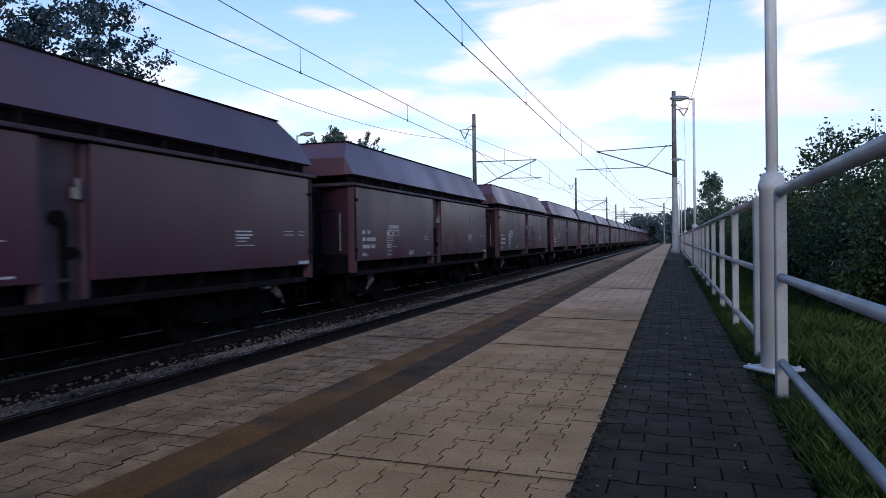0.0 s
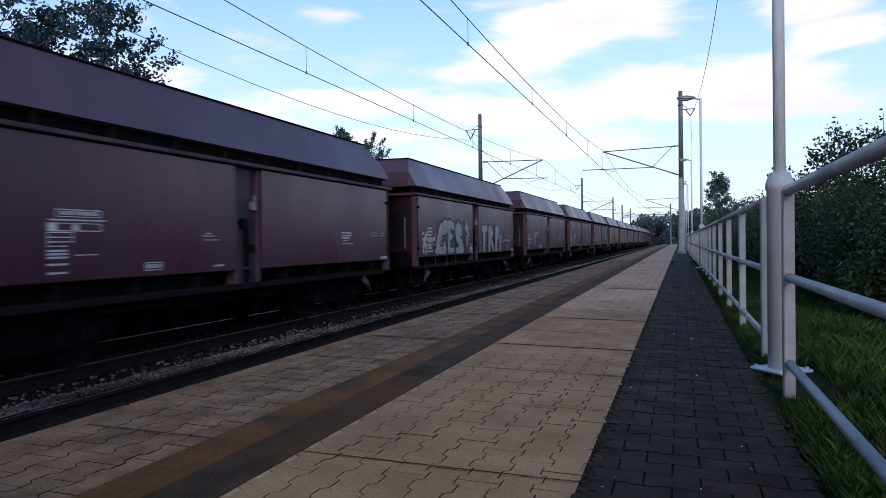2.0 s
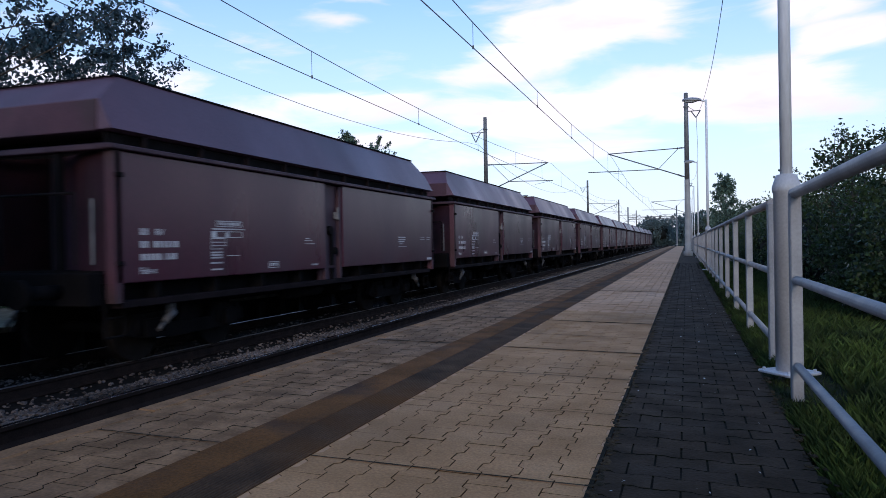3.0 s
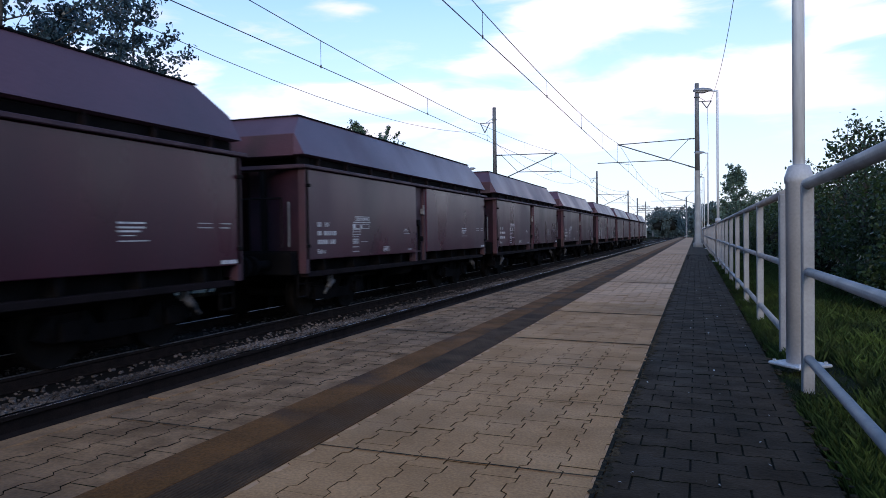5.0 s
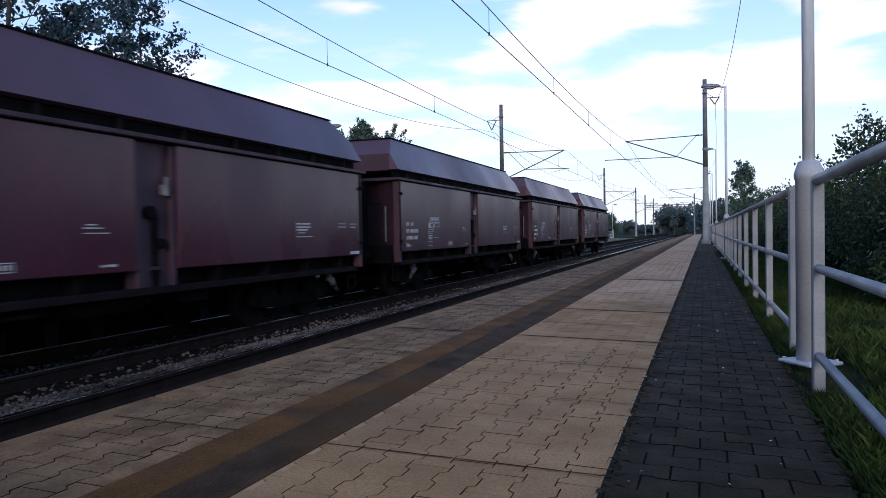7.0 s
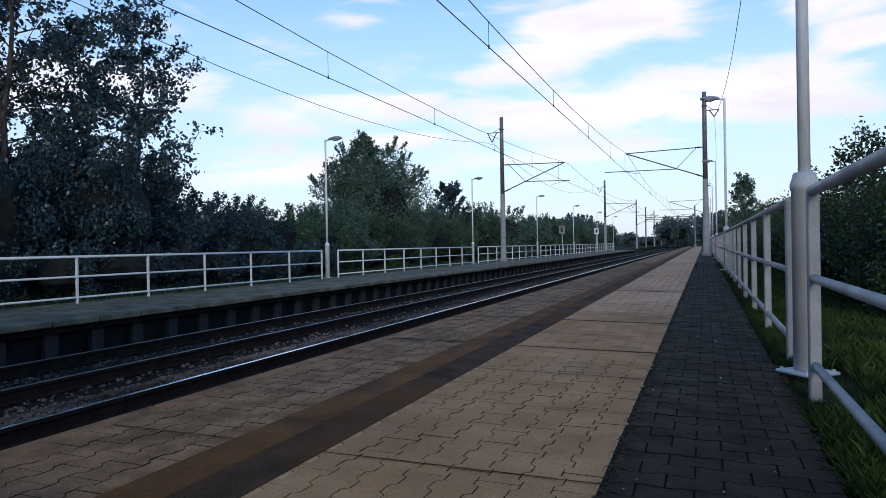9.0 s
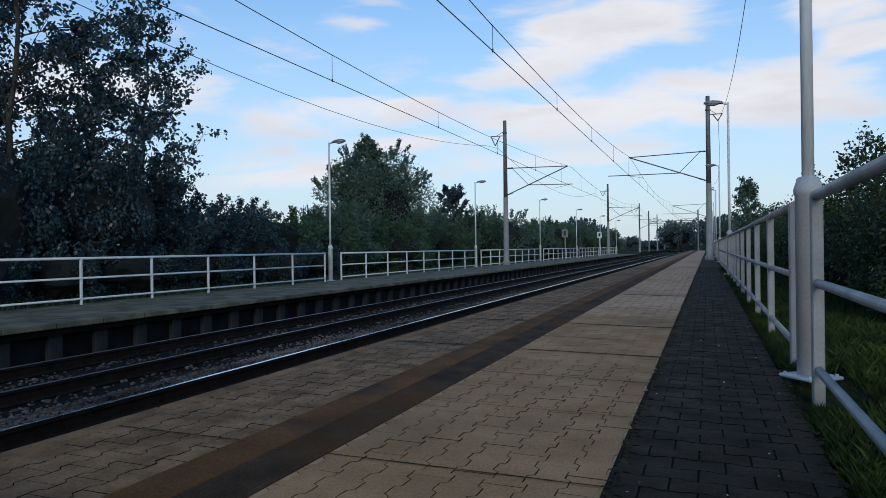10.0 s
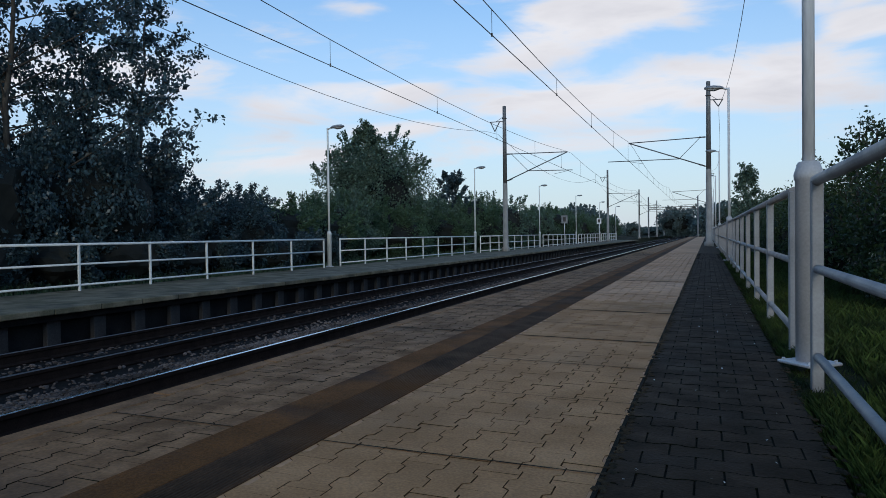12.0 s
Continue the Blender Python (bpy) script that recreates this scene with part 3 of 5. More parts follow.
JOINTS = [(2.6, 0.012), (3.72, 0.006), (4.7, 0.012), (5.83, 0.032), (6.75, 0.014), (7.95, 0.05), (10.2, 0.03), (13.0, 0.1), (16.5, 0.05), (20.7, 0.12), (28, 0.15), (39, 0.2)]


def build_near_platform():
    tilt = pose(0, 0, 0, 0, FALL, 0)
    bm = bmesh.new()
    box(bm, -2.74, 0.45, -12, 130, -1.0, -0.009)
    solid("platform_body", bm, M["bed"], "earth-dark platform body beneath the paving", "platform", m=tilt)
    bm = bmesh.new()
    for i in range(-12, 130):
        box(bm, -2.745, -2.635, i + 0.006, i + 0.994, -0.14, 0.003, 0.008)
    solid("platform_edge", bm, M["edgepave"], "stained concrete edge slabs along the near platform", "platform edge", m=tilt)
    # strips
    bm = bmesh.new()
    box(bm, -1.955, -1.735, -12, 130, -0.012, 0.0045)
    solid("asphalt_strip", bm, M["rust_strip"], "rust-stained asphalt strip in the platform", "paving strip", m=tilt)
    gs = thing("guide_strip", "dark ribbed guide strip along the platform", "tactile paving", tilt, kind="structure")
    bm = bmesh.new()
    box(bm, -1.733, -1.508, -12, 130, -0.012, 0.003)
    part("strip_base", bm, M["ridge"], gs)
    for i in range(13):
        bm = bmesh.new()
        x = -1.722 + i * 0.0168
        prism(bm, [(x - 0.005, 0.0025), (x + 0.005, 0.0025), (x + 0.003, 0.0075), (x - 0.003, 0.0075)], -12, 60)
        part("rib", bm, M["ridge"], gs)
    # beige zone
    pv = thing("pavement", "beige interlocking concrete pavers on the platform", "paving", tilt, kind="structure")
    cells = []
    for j in range(-3, 145):
        for i in range(8):
            cells.append((-0.43 - 0.14 * i - 0.01, 1.8 + 0.2 * j + (0.1 if i % 2 else 0)))
    cells = [c for c in cells if c[1] > 1.7]
    cells += [(-0.44 - 0.14 * i, 1.6 - 0.2 * j + (0.1 if i % 2 else 0)) for j in range(48) for i in range(8)]
    lay(pv, paver_mesh("paver", M["beige"], False, "bed", (0.1, 0.0825, 0.0575, 0.0021, 0.0002)), M["beige_far"], cells,
        tight=paver_mesh("paver", M["beige"], False, "sand", (0.1, 0.0825, 0.0575, 0.0009, 0.0001)))
    bm = bmesh.new()
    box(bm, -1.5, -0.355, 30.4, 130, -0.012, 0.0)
    part("far_paving", bm, M["beige_far"], pv, "beige paving towards the far end, paled for haze and sheen")
    bm = bmesh.new()
    box(bm, -1.507, -1.43, -12, 30.4, -0.012, -0.0035)
    box(bm, -0.45, -0.373, -12, 30.4, -0.012, -0.0035)
    part("border_fill", bm, M["beige_far"], pv, "mortared border beside the ribbed strip")
    # dark zone
    pd = thing("pavement", "dark brown interlocking pavers beside the railing", "paving", tilt, kind="structure")
    cells = []
    for j in range(0, 205):
        for i in range(4):
            if j % 2 and i == 3:
                continue
            cells.append((-0.252 + 0.2 * i + (0.1 if j % 2 else 0.0), 1.9 + 0.14 * j))
    cells += [(-0.252 + 0.2 * i + (0.1 if j % 2 else 0.0), 1.9 - 0.14 * j) for j in range(1, 70) for i in range(3 if j % 2 else 4)]
    lay(pd, paver_mesh("paver", M["darkpave"], True, "darkbed", (0.1, 0.0765, 0.0635, 0.002, 0.0036)), M["darkpave"], cells)
    bm = bmesh.new()
    box(bm, -0.335, 0.45, 30.6, 130, -0.012, 0.0)
    part("far_paving", bm, M["darkpave"], pd)
    half_row(pd, M["darkpave"], -0.352, 1, [1.9 + 0.14 * j for j in range(1, 160, 2)])
    half_row(pd, M["darkpave"], 0.448, -1, [1.9 + 0.14 * j for j in range(1, 160, 2)])
    bm = bmesh.new()
    box(bm, -0.352, 0.449, -12, 130, -0.013, -0.0075)
    part("joint_bed", bm, M["darkbed"], pd)
    bm = bmesh.new()
    box(bm, -0.372, -0.356, -12, 60, -0.012, 0.0008)
    part("seam", bm, M["darkbed"], pd, "dark mossy seam between two paving colours")
    # edge zone
    pe = thing("pavement", "grey-beige stained pavers along the platform edge", "paving", tilt, kind="structure")
    cells = [(-2.565 + 0.14 * i, 1.6 + 0.2 * j + (0.1 if i % 2 else 0)) for j in range(145) for i in range(5)]
    cells += [(-2.565 + 0.14 * i, 1.4 - 0.2 * j + (0.1 if i % 2 else 0)) for j in range(48) for i in range(5)]
    lay(pe, paver_mesh("paver", M["edgepave"], False, "darkbed", (0.1, 0.0825, 0.0575, 0.0024, 0.0018)), M["edgepave"], cells)
    bm = bmesh.new()
    box(bm, -2.655, -1.96, 30.7, 130, -0.012, 0.0)
    part("far_paving", bm, M["edgepave"], pe)
    # cross joints: dirty seams, the wide ones painted in as step shadows
    for x0, x1, sh in ((-1.506, -0.36, 0.0), (-2.63, -1.957, 0.02)):
        for y, wide in JOINTS:
            bm = bmesh.new()
            n = 22
            a = [bm.verts.new((x0 + (x1 - x0) * i / n, y + sh + 0.012 * (i / n) - wide * (0.35 + 0.4 * random.random()), 0.0035)) for i in range(n + 1)]
            b = [bm.verts.new((x0 + (x1 - x0) * i / n, y + sh + 0.012 * (i / n) + wide * (0.2 + 0.4 * random.random()), 0.0035)) for i in range(n + 1)]
            for i in range(n):
                bm.faces.new((a[i], a[i + 1], b[i + 1], b[i]))
            solid("expansion_joint", bm, M["moss"], "dirty mossy cross joint in the paving, step shadow painted in where wide", "joint", m=tilt)
    # moss and soil along the seam of the two paving colours, and along the grass
    bm = bmesh.new()
    for k in range(900):
        y = 1.9 + 24 * random.random() ** 1.6
        x = -0.345 + random.gauss(0, 0.011) if k % 3 else 0.452 + random.gauss(0, 0.015)
        r = random.uniform(0.006, 0.017)
        m = bmesh.ops.create_icosphere(bm, subdivisions=1, radius=r)
        for v in m["verts"]:
            v.co = Vector((v.co.x * random.uniform(0.7, 1.5) + x, v.co.y * random.uniform(0.8, 2.2) + y, v.co.z * 0.45 - 0.001))
    ob = solid("seam_moss", bm, M["moss"], "moss and grit along the paving seam", "moss", "stuff", tilt)
    # pale bits of litter and petals
    bm = bmesh.new()
    for k in range(46):
        y, x = 2.2 + 12 * random.random() ** 1.5, random.uniform(-0.4, 0.42)
        r, a = random.uniform(0.004, 0.009), random.uniform(0, 6.3)
        vs = [bm.verts.new((x + r * math.cos(a + q) * s, y + r * math.sin(a + q), 0.006 + 0.003 * (q > 3))) for q, s in ((0, 1.2), (1.4, 0.7), (3.1, 1.1), (4.6, 0.8))]
        bm.faces.new(vs)
    solid("litter", bm, M["white"], "small pale petals and litter scattered on the paving", "litter", "stuff", tilt)


def build_far_platform():
    pf = thing("far_platform", "low concrete platform with dark recessed edge blocks across the tracks", "platform", kind="structure")
    bm = bmesh.new()
    box(bm, -13.72, -10.72, -20, 118, -1.0, FAR_TOP - 0.004)
    part("platform_deck", bm, M["concrete"], pf, "worn grey concrete deck")
    # back wall, beam and blocks carry the overhang's shade in their colour
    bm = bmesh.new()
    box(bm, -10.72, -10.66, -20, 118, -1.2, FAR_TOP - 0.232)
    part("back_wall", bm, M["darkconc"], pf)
    bm = bmesh.new()
    box(bm, 0, 0.48, 0.008, 0.992, -0.1, 0.0, 0.012)
    slab = mesh_of("edge_slab", bm, M["concrete"])
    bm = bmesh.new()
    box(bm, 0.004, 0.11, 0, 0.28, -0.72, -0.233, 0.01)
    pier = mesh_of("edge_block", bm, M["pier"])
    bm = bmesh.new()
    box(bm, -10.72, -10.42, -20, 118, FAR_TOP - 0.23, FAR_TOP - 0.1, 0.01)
    part("edge_beam", bm, M["darkconc"], pf, "beam above the recesses, overhang shade in its colour")
    for i in range(-2, 118):
        share("edge_slab", slab, pf, pose(-10.72, i, FAR_TOP + random.uniform(-0.006, 0.004)))
        share("edge_block", pier, pf, pose(-10.66, i + 0.11, FAR_TOP))


build_ground()
build_ballast()
build_tracks()
build_far_platform()

# ---------- railings ----------
def railing(x, z0, y0, y1, spacing, heights, r, material, label, group, post=(0.035, 0.028)):
    th = thing("railing", label, "railing", pose(x, y0, z0), group)
    n = max(1, round((y1 - y0) / spacing))
    step = (y1 - y0) / n
    bm = bmesh.new()
    box(bm, -post[0], post[0], -post[1], post[1], -0.12, heights[0], 0.006)
    me = mesh_of("post", bm, material)
    for i in range(n + 1):
        share("post", me, th, pose(0, i * step, 0))
    for k, h in enumerate(heights):
        bm = bmesh.new()
        tube(bm, (0, -0.03, h), (0, n * step + 0.03, h), r[k], n=14, caps=True)
        part("rail", bm, material, th, "rounded top rail" if k == 0 else "")
    return th


def build_railings():
    hs = (1.185, 0.665, 0.15)
    lab = "grey painted steel railing with three round rails beside the platform"
    for a, b in ((-7.8, 4.74), (5.96, 23.0), (24.3, 41.3), (42.6, 59.6), (60.9, 78), (79.2, 96.2), (97.5, 114.5)):
        railing(0.6, -0.015, a, b, 2.5 if a < 0 else 2.15, hs, (0.032, 0.026, 0.026), M["galv"], lab, "near platform railings", (0.032, 0.045))
    lab = "white painted steel railing behind the far platform"
    for a, b in ((-10.0, 5.2), (7.98, 23.45), (24.72, 42.0), (43.05, 60.1), (61.35, 78.4), (79.6, 96.7), (98, 115)):
        railing(-13.35, FAR_TOP, a, b, 2.2, (1.05, 0.6, 0.13), (0.03, 0.024, 0.024), M["white"], lab, "far platform railings", (0.026, 0.026))


# ---------- lamps ----------
def build_lamp(m, way, label, group, sleeve="sleeve", shaft="pole"):
    th = thing("platform_lamp", label, "street lamp", m, group)
    bm = bmesh.new()
    lathe(bm, [(0.084, 0.02), (0.084, 1.225), (0.09, 1.23), (0.092, 1.26), (0.09, 1.272), (0.066, 1.345), (0.05, 1.35)], 24)
    part("sleeve", bm, M[sleeve], th, "thick grey lower sleeve with conical collar")
    bm = bmesh.new()
    lathe(bm, [(0.039, 1.34), (0.038, 3.0), (0.035, 5.25), (0.03, 5.27)], 20)
    part("pole", bm, M[shaft], th, "slim galvanised pole")
    bm = bmesh.new()
    box(bm, -0.14, 0.14, -0.14, 0.14, 0.0, 0.022, 0.006)
    for sx in (-1, 1):
        for sy in (-1, 1):
            tube(bm, (0.11 * sx, 0.11 * sy, 0.02), (0.11 * sx, 0.11 * sy, 0.036), 0.012, n=6)
    bmesh.ops.rotate(bm, cent=(0, 0, 0), matrix=Matrix.Rotation(radians(38), 3, "Z"), verts=bm.verts)
    part("base_plate", bm, M["flange"], th, "pale bolted base plate")
    bm = bmesh.new()
    tube(bm, (0, 0, 5.22), (way * 0.2, 0, 5.27), 0.03, n=10)
    part("arm", bm, M[shaft], th)
    bm = bmesh.new()
    secs = [(0.14, 0.05, 0.05), (0.24, 0.1, 0.085), (0.42, 0.135, 0.1), (0.6, 0.12, 0.085), (0.7, 0.05, 0.04)]
    rings = []
    for x, w, h in secs:
        rings.append([bm.verts.new((way * x, w * math.cos(a), 5.25 + 0.05 * x + max(-0.012, h * math.sin(a)))) for a in [2 * math.pi * i / 14 for i in range(14)]])
    for a, b in zip(rings, rings[1:]):
        for i in range(14):
            f = bm.faces.new((a[i], a[(i + 1) % 14], b[(i + 1) % 14], b[i]))
            f.smooth = True
    bm.faces.new(rings[0])
    bm.faces.new(rings[-1])
    bmesh.ops.recalc_face_normals(bm, faces=bm.faces)
    head = part("lamp_head", bm, M["lamp"], th, "grey oval lamp housing")
    bm = bmesh.new()
    rings = []
    for x, w, h in ((0.26, 0.08, 0.01), (0.4, 0.11, 0.06), (0.55, 0.1, 0.055), (0.66, 0.05, 0.01)):
        rings.append([bm.verts.new((way * x, w * math.cos(a), 5.232 + 0.05 * x - h * math.sin(a))) for a in [math.pi * i / 8 for i in range(9)]])
    for a, b in zip(rings, rings[1:]):
        for i in range(8):
            bm.faces.new((a[i], a[i + 1], b[i + 1], b[i])).smooth = True
    bmesh.ops.recalc_face_normals(bm, faces=bm.faces)
    part("cover", bm, M["glass"], head, "milky lamp cover")
    return th


def build_lamps():
    first = build_lamp(pose(0.63, 5.34, -0.016), -1, "grey platform lamp standing between two railing sections", "near platform lamps")
    for i in range(1, 6):
        copy_thing(first, pose(0.63, 5.34 + 18.3 * i, -0.016))
    far = build_lamp(pose(-13.5, 24.15, FAR_TOP), 1, "pale lamp on the far platform among the white railing", "far platform lamps", sleeve="white", shaft="white")
    for i in range(1, 6):
        copy_thing(far, pose(-13.5, 24.15 + 18.3 * i, FAR_TOP, 0, random.uniform(-0.4, 0.4), 0))
    copy_thing(far, pose(-13.5, 5.85, FAR_TOP))


# ---------- overhead line ----------
def build_mast(m, way, arm, label):
    """way: the side to which the cantilever reaches; arm: (tube z, tube end x, tube end z, foot z, joint x, joint z, steady end x, steady z, feeder z, feeder x, feeder low z)."""
    tz, ex, ez, fz, jx, jz, sx, sz, bz, bx, bl = arm
    th = thing("overhead_line_mast", label, "mast", m, "overhead line masts")
    bm = bmesh.new()
    lathe(bm, [(0.27, -0.1), (0.27, 0.25), (0.19, 0.3), (0.155, 4.6), (0.15, 4.62)], 16)
    part("lower_shaft", bm, M["mastlow"], th, "pale concrete lower shaft")
    # upper shaft in a darker grey that paints its silhouette against the sky
    bm = bmesh.new()
    lathe(bm, [(0.148, 4.6), (0.12, 9.85), (0.1, 9.87)], 16)
    lathe(bm, [(0.165, 9.0), (0.165, 9.06)], 12)
    part("upper_shaft", bm, M["mast"], th, "upper shaft, silhouette against the sky in its dark grey")
    bm = bmesh.new()
    tube(bm, (way * 0.12, 0, tz), (way * ex, 0, ez), 0.03, n=8)
    tube(bm, (way * 0.12, 0, fz), (way * ex, 0, ez), 0.036, n=8)
    tube(bm, (way * jx, 0, jz), (way * 0.5, 0, tz - 0.04), 0.02, n=6)
    part("cantilever", bm, M["mast"], th, "thin steel cantilever tubes")
    bm = bmesh.new()
    tube(bm, (way * (jx - 0.1), 0, jz), (way * sx, 0, sz), 0.026, n=8)
    tube(bm, (way * (ex + 0.1), 0, sz - 0.02), (way * (ex - 0.9), 0, sz - 0.22), 0.012, n=6)
    part("steady_arm", bm, M["mast"], th)
    for a, b in (((0.18, tz), (0.55, tz)), ((0.2, fz + 0.02), (0.55, fz + 0.15))):
        bm = bmesh.new()
        q0, q1 = Vector((way * a[0], 0, a[1])), Vector((way * b[0], 0, b[1]))
        for k in range(5):
            c = q0.lerp(q1, (k + 0.5) / 5)
            tube(bm, c - (q1 - q0) * 0.05, c + (q1 - q0) * 0.05, 0.065, 0.04, n=10)
        part("insulator", bm, M["rail_side"], th, "brown ribbed insulator")
    bm = bmesh.new()
    tube(bm, (0, 0, bz), (-way * bx * 1.5, 0, bz), 0.03, n=6)
    tube(bm, (-way * bx * 0.5, 0, bz), (-way * bx, 0, bl), 0.035, n=6)
    tube(bm, (-way * bx * 1.45, 0, bz), (-way * bx, 0, bl), 0.035, n=6)
    tube(bm, (0, 0, bz + 0.35), (-way * bx * 0.9, 0, bz), 0.015, n=6)
    part("feeder_bracket", bm, M["mast"], th, "triangular bracket with insulators")
    return th


def wire_mesh(fn, y0, y1, r, step=3.0):
    bm = bmesh.new()
    n = int((y1 - y0) / step)
    rings = []
    for k in range(n + 1):
        y = y0 + (y1 - y0) * k / n
        x, z = fn(y)
        rings.append([bm.verts.new((x + r * math.cos(a), y, z + r * math.sin(a))) for a in (0.5, 2.1, 3.6, 5.2)])
    for a, b in zip(rings, rings[1:]):
        for i in range(4):
            bm.faces.new((a[i], a[(i + 1) % 4], b[(i + 1) % 4], b[i]))
    return bm


SPAN = 47.0


def sag(y, y0, low, high):
    u = ((y - y0) / SPAN) % 1.0
    return low + (high - low) * (2 * u - 1) ** 2


def build_portal(y, x0, x1, top):
    """A plain steel gantry across the tracks."""
    th = thing("line_gantry", "grey steel gantry spanning the tracks in the distance", "gantry", pose(0, y, -0.5))
    for x in (x0, x1):
        bm = bmesh.new()
        lathe(bm, [(0.24, 0), (0.18, 0.3), (0.15, top + 3.0), (0.1, top + 3.02)], 10, (x, 0, 0))
        part("leg", bm, M["mast"], th)
    for dz in (0.0, 0.5):
        bm = bmesh.new()
        box(bm, x0, x1, -0.08, 0.08, top + dz, top + dz + 0.14)
        part("beam", bm, M["mast"], th)
    for k in range(10):
        a, b = x0 + (x1 - x0) * k / 10, x0 + (x1 - x0) * (k + 1) / 10
        bm = bmesh.new()
        tube(bm, (a, 0, top + (0.5 if k % 2 else 0.1)), (b, 0, top + (0.1 if k % 2 else 0.5)), 0.035, n=5)
        part("brace", bm, M["mast"], th)


def build_post(m, top):
    th = thing("line_post", "plain grey line post in the distance", "mast", m)
    bm = bmesh.new()
    lathe(bm, [(0.25, 0), (0.2, 0.3), (0.13, top), (0.1, top + 0.02)], 10)
    part("shaft", bm, M["mast"], th)
    bm = bmesh.new()
    tube(bm, (0.1, 0, top - 1.2), (3.4, 0, top - 1.0), 0.04, n=6)
    part("arm", bm, M["mast"], th)


def build_line():
    R = (6.56, 4.65, 6.43, 4.79, 1.68, 5.32, 5.92, 5.33, 8.75, 0.56, 8.34)
    Lm = (6.6, 4.28, 6.55, 4.78, 1.62, 5.41, 4.6, 5.34, 8.84, 0.68, 8.19)
    for y in (46, 104, 155):
        build_mast(pose(0.1, y, -0.003), -1, R, "concrete and steel overhead line mast on the near platform")
    for y in (47.5, 101.4, 150.4, 205):
        build_mast(pose(-12.92, y, FAR_TOP), 1, Lm, "concrete and steel overhead line mast on the far platform")
    build_portal(176, -13.0, -2.0, 6.7)
    for y in (250, 330):
        build_post(pose(-13.5, y, -0.4), 8.6)
    for cx, cz, lo, hi, y0, lab in ((-4.45, 5.22, 5.72, 6.43, 46, "near track"), (-8.5, 4.98, 5.5, 6.28, 47.5, "far track")):
        th = thing("overhead_line", "thin catenary and contact wires above the " + lab, "overhead wire")
        rise = lambda y: (0.1 if lab == "near track" else 0.03) * max(0.0, min(1.0, 1 - y / 46))
        part("contact_wire", wire_mesh(lambda y: (cx, cz + rise(y)), -60, 300, 0.012, 6), M["wire"], th)
        part("messenger_wire", wire_mesh(lambda y: (cx, sag(y, y0, lo, hi) + rise(y)), -60, 300, 0.011), M["wire"], th)
        for k in range(-3, 26):
            y = 15.4 + 7.3 * k
            bm = bmesh.new()
            tube(bm, (cx, y, cz + rise(y) - 0.03), (cx, y, sag(y, y0, lo, hi) + rise(y) + 0.02), 0.0065, n=4)
            tube(bm, (cx, y, cz + rise(y) - 0.03), (cx, y, cz + rise(y) + 0.05), 0.02, n=5)
            part("dropper", bm, M["wire"], th)
    a = thing("feeder_line", "single dark feeder wire on the outer mast brackets", "overhead wire")
    part("wire", wire_mesh(lambda y: (-13.62, sag(y, 47.5, 6.28, 7.95)), -60, 280, 0.013), M["wire"], a)
    b = thing("feeder_line", "single dark feeder wire above the platform railing", "overhead wire")
    part("wire", wire_mesh(lambda y: (0.66 + (0.35 * (1 - (2 * (((y - 46) / SPAN) % 1.0) - 1) ** 2)), sag(y, 46, 7.3, 8.34)), -60, 280, 0.012), M["wire"], b)


def build_sign(m, label, size=0.5, pole=2.2, face="sign"):
    th = thing("platform_sign", label, "sign", m)
    if pole:
        bm = bmesh.new()
        tube(bm, (0, 0, 0), (0, 0, pole), 0.03, n=8)
        part("post", bm, M["pole"], th)
    bm = bmesh.new()
    box(bm, -size / 2, size / 2, -0.08, -0.05, pole - size * 1.3, pole, 0.01)
    part("panel", bm, M[face], th, "painted sign panel")
    bm = bmesh.new()
    box(bm, -size * 0.22, size * 0.22, -0.09, -0.082, pole - size * 1.0, pole - size * 0.3)
    part("bar", bm, M["outline"], th, "dark unreadable mark")


build_railings()
build_lamps()
build_line()
build_sign(pose(-12.55, 90, FAR_TOP, 0, 0, 10), "small white sign board on a post on the far platform", 0.55, 3.0)
build_sign(pose(-12.9, 69, FAR_TOP, 0, 0, 8), "small grey notice board on a thin post", 0.6, 2.9, "sign_grey")


# ---------- plants ----------
def leaf_quads(pts, size, g, droop=0.3):
    n = len(pts)
    d = g.normal(size=(n, 3))
    d[:, 2] -= droop
    d /= np.linalg.norm(d, axis=1, keepdims=True)
    e = np.cross(d, g.normal(size=(n, 3)))
    e /= np.linalg.norm(e, axis=1, keepdims=True) + 1e-6
    s = size * g.uniform(0.6, 1.3, (n, 1))
    return np.stack([pts - d * s * 0.5, pts + e * s * 0.33 - d * s * 0.05, pts + d * s * 0.55, pts - e * s * 0.33 - d * s * 0.05], 1)


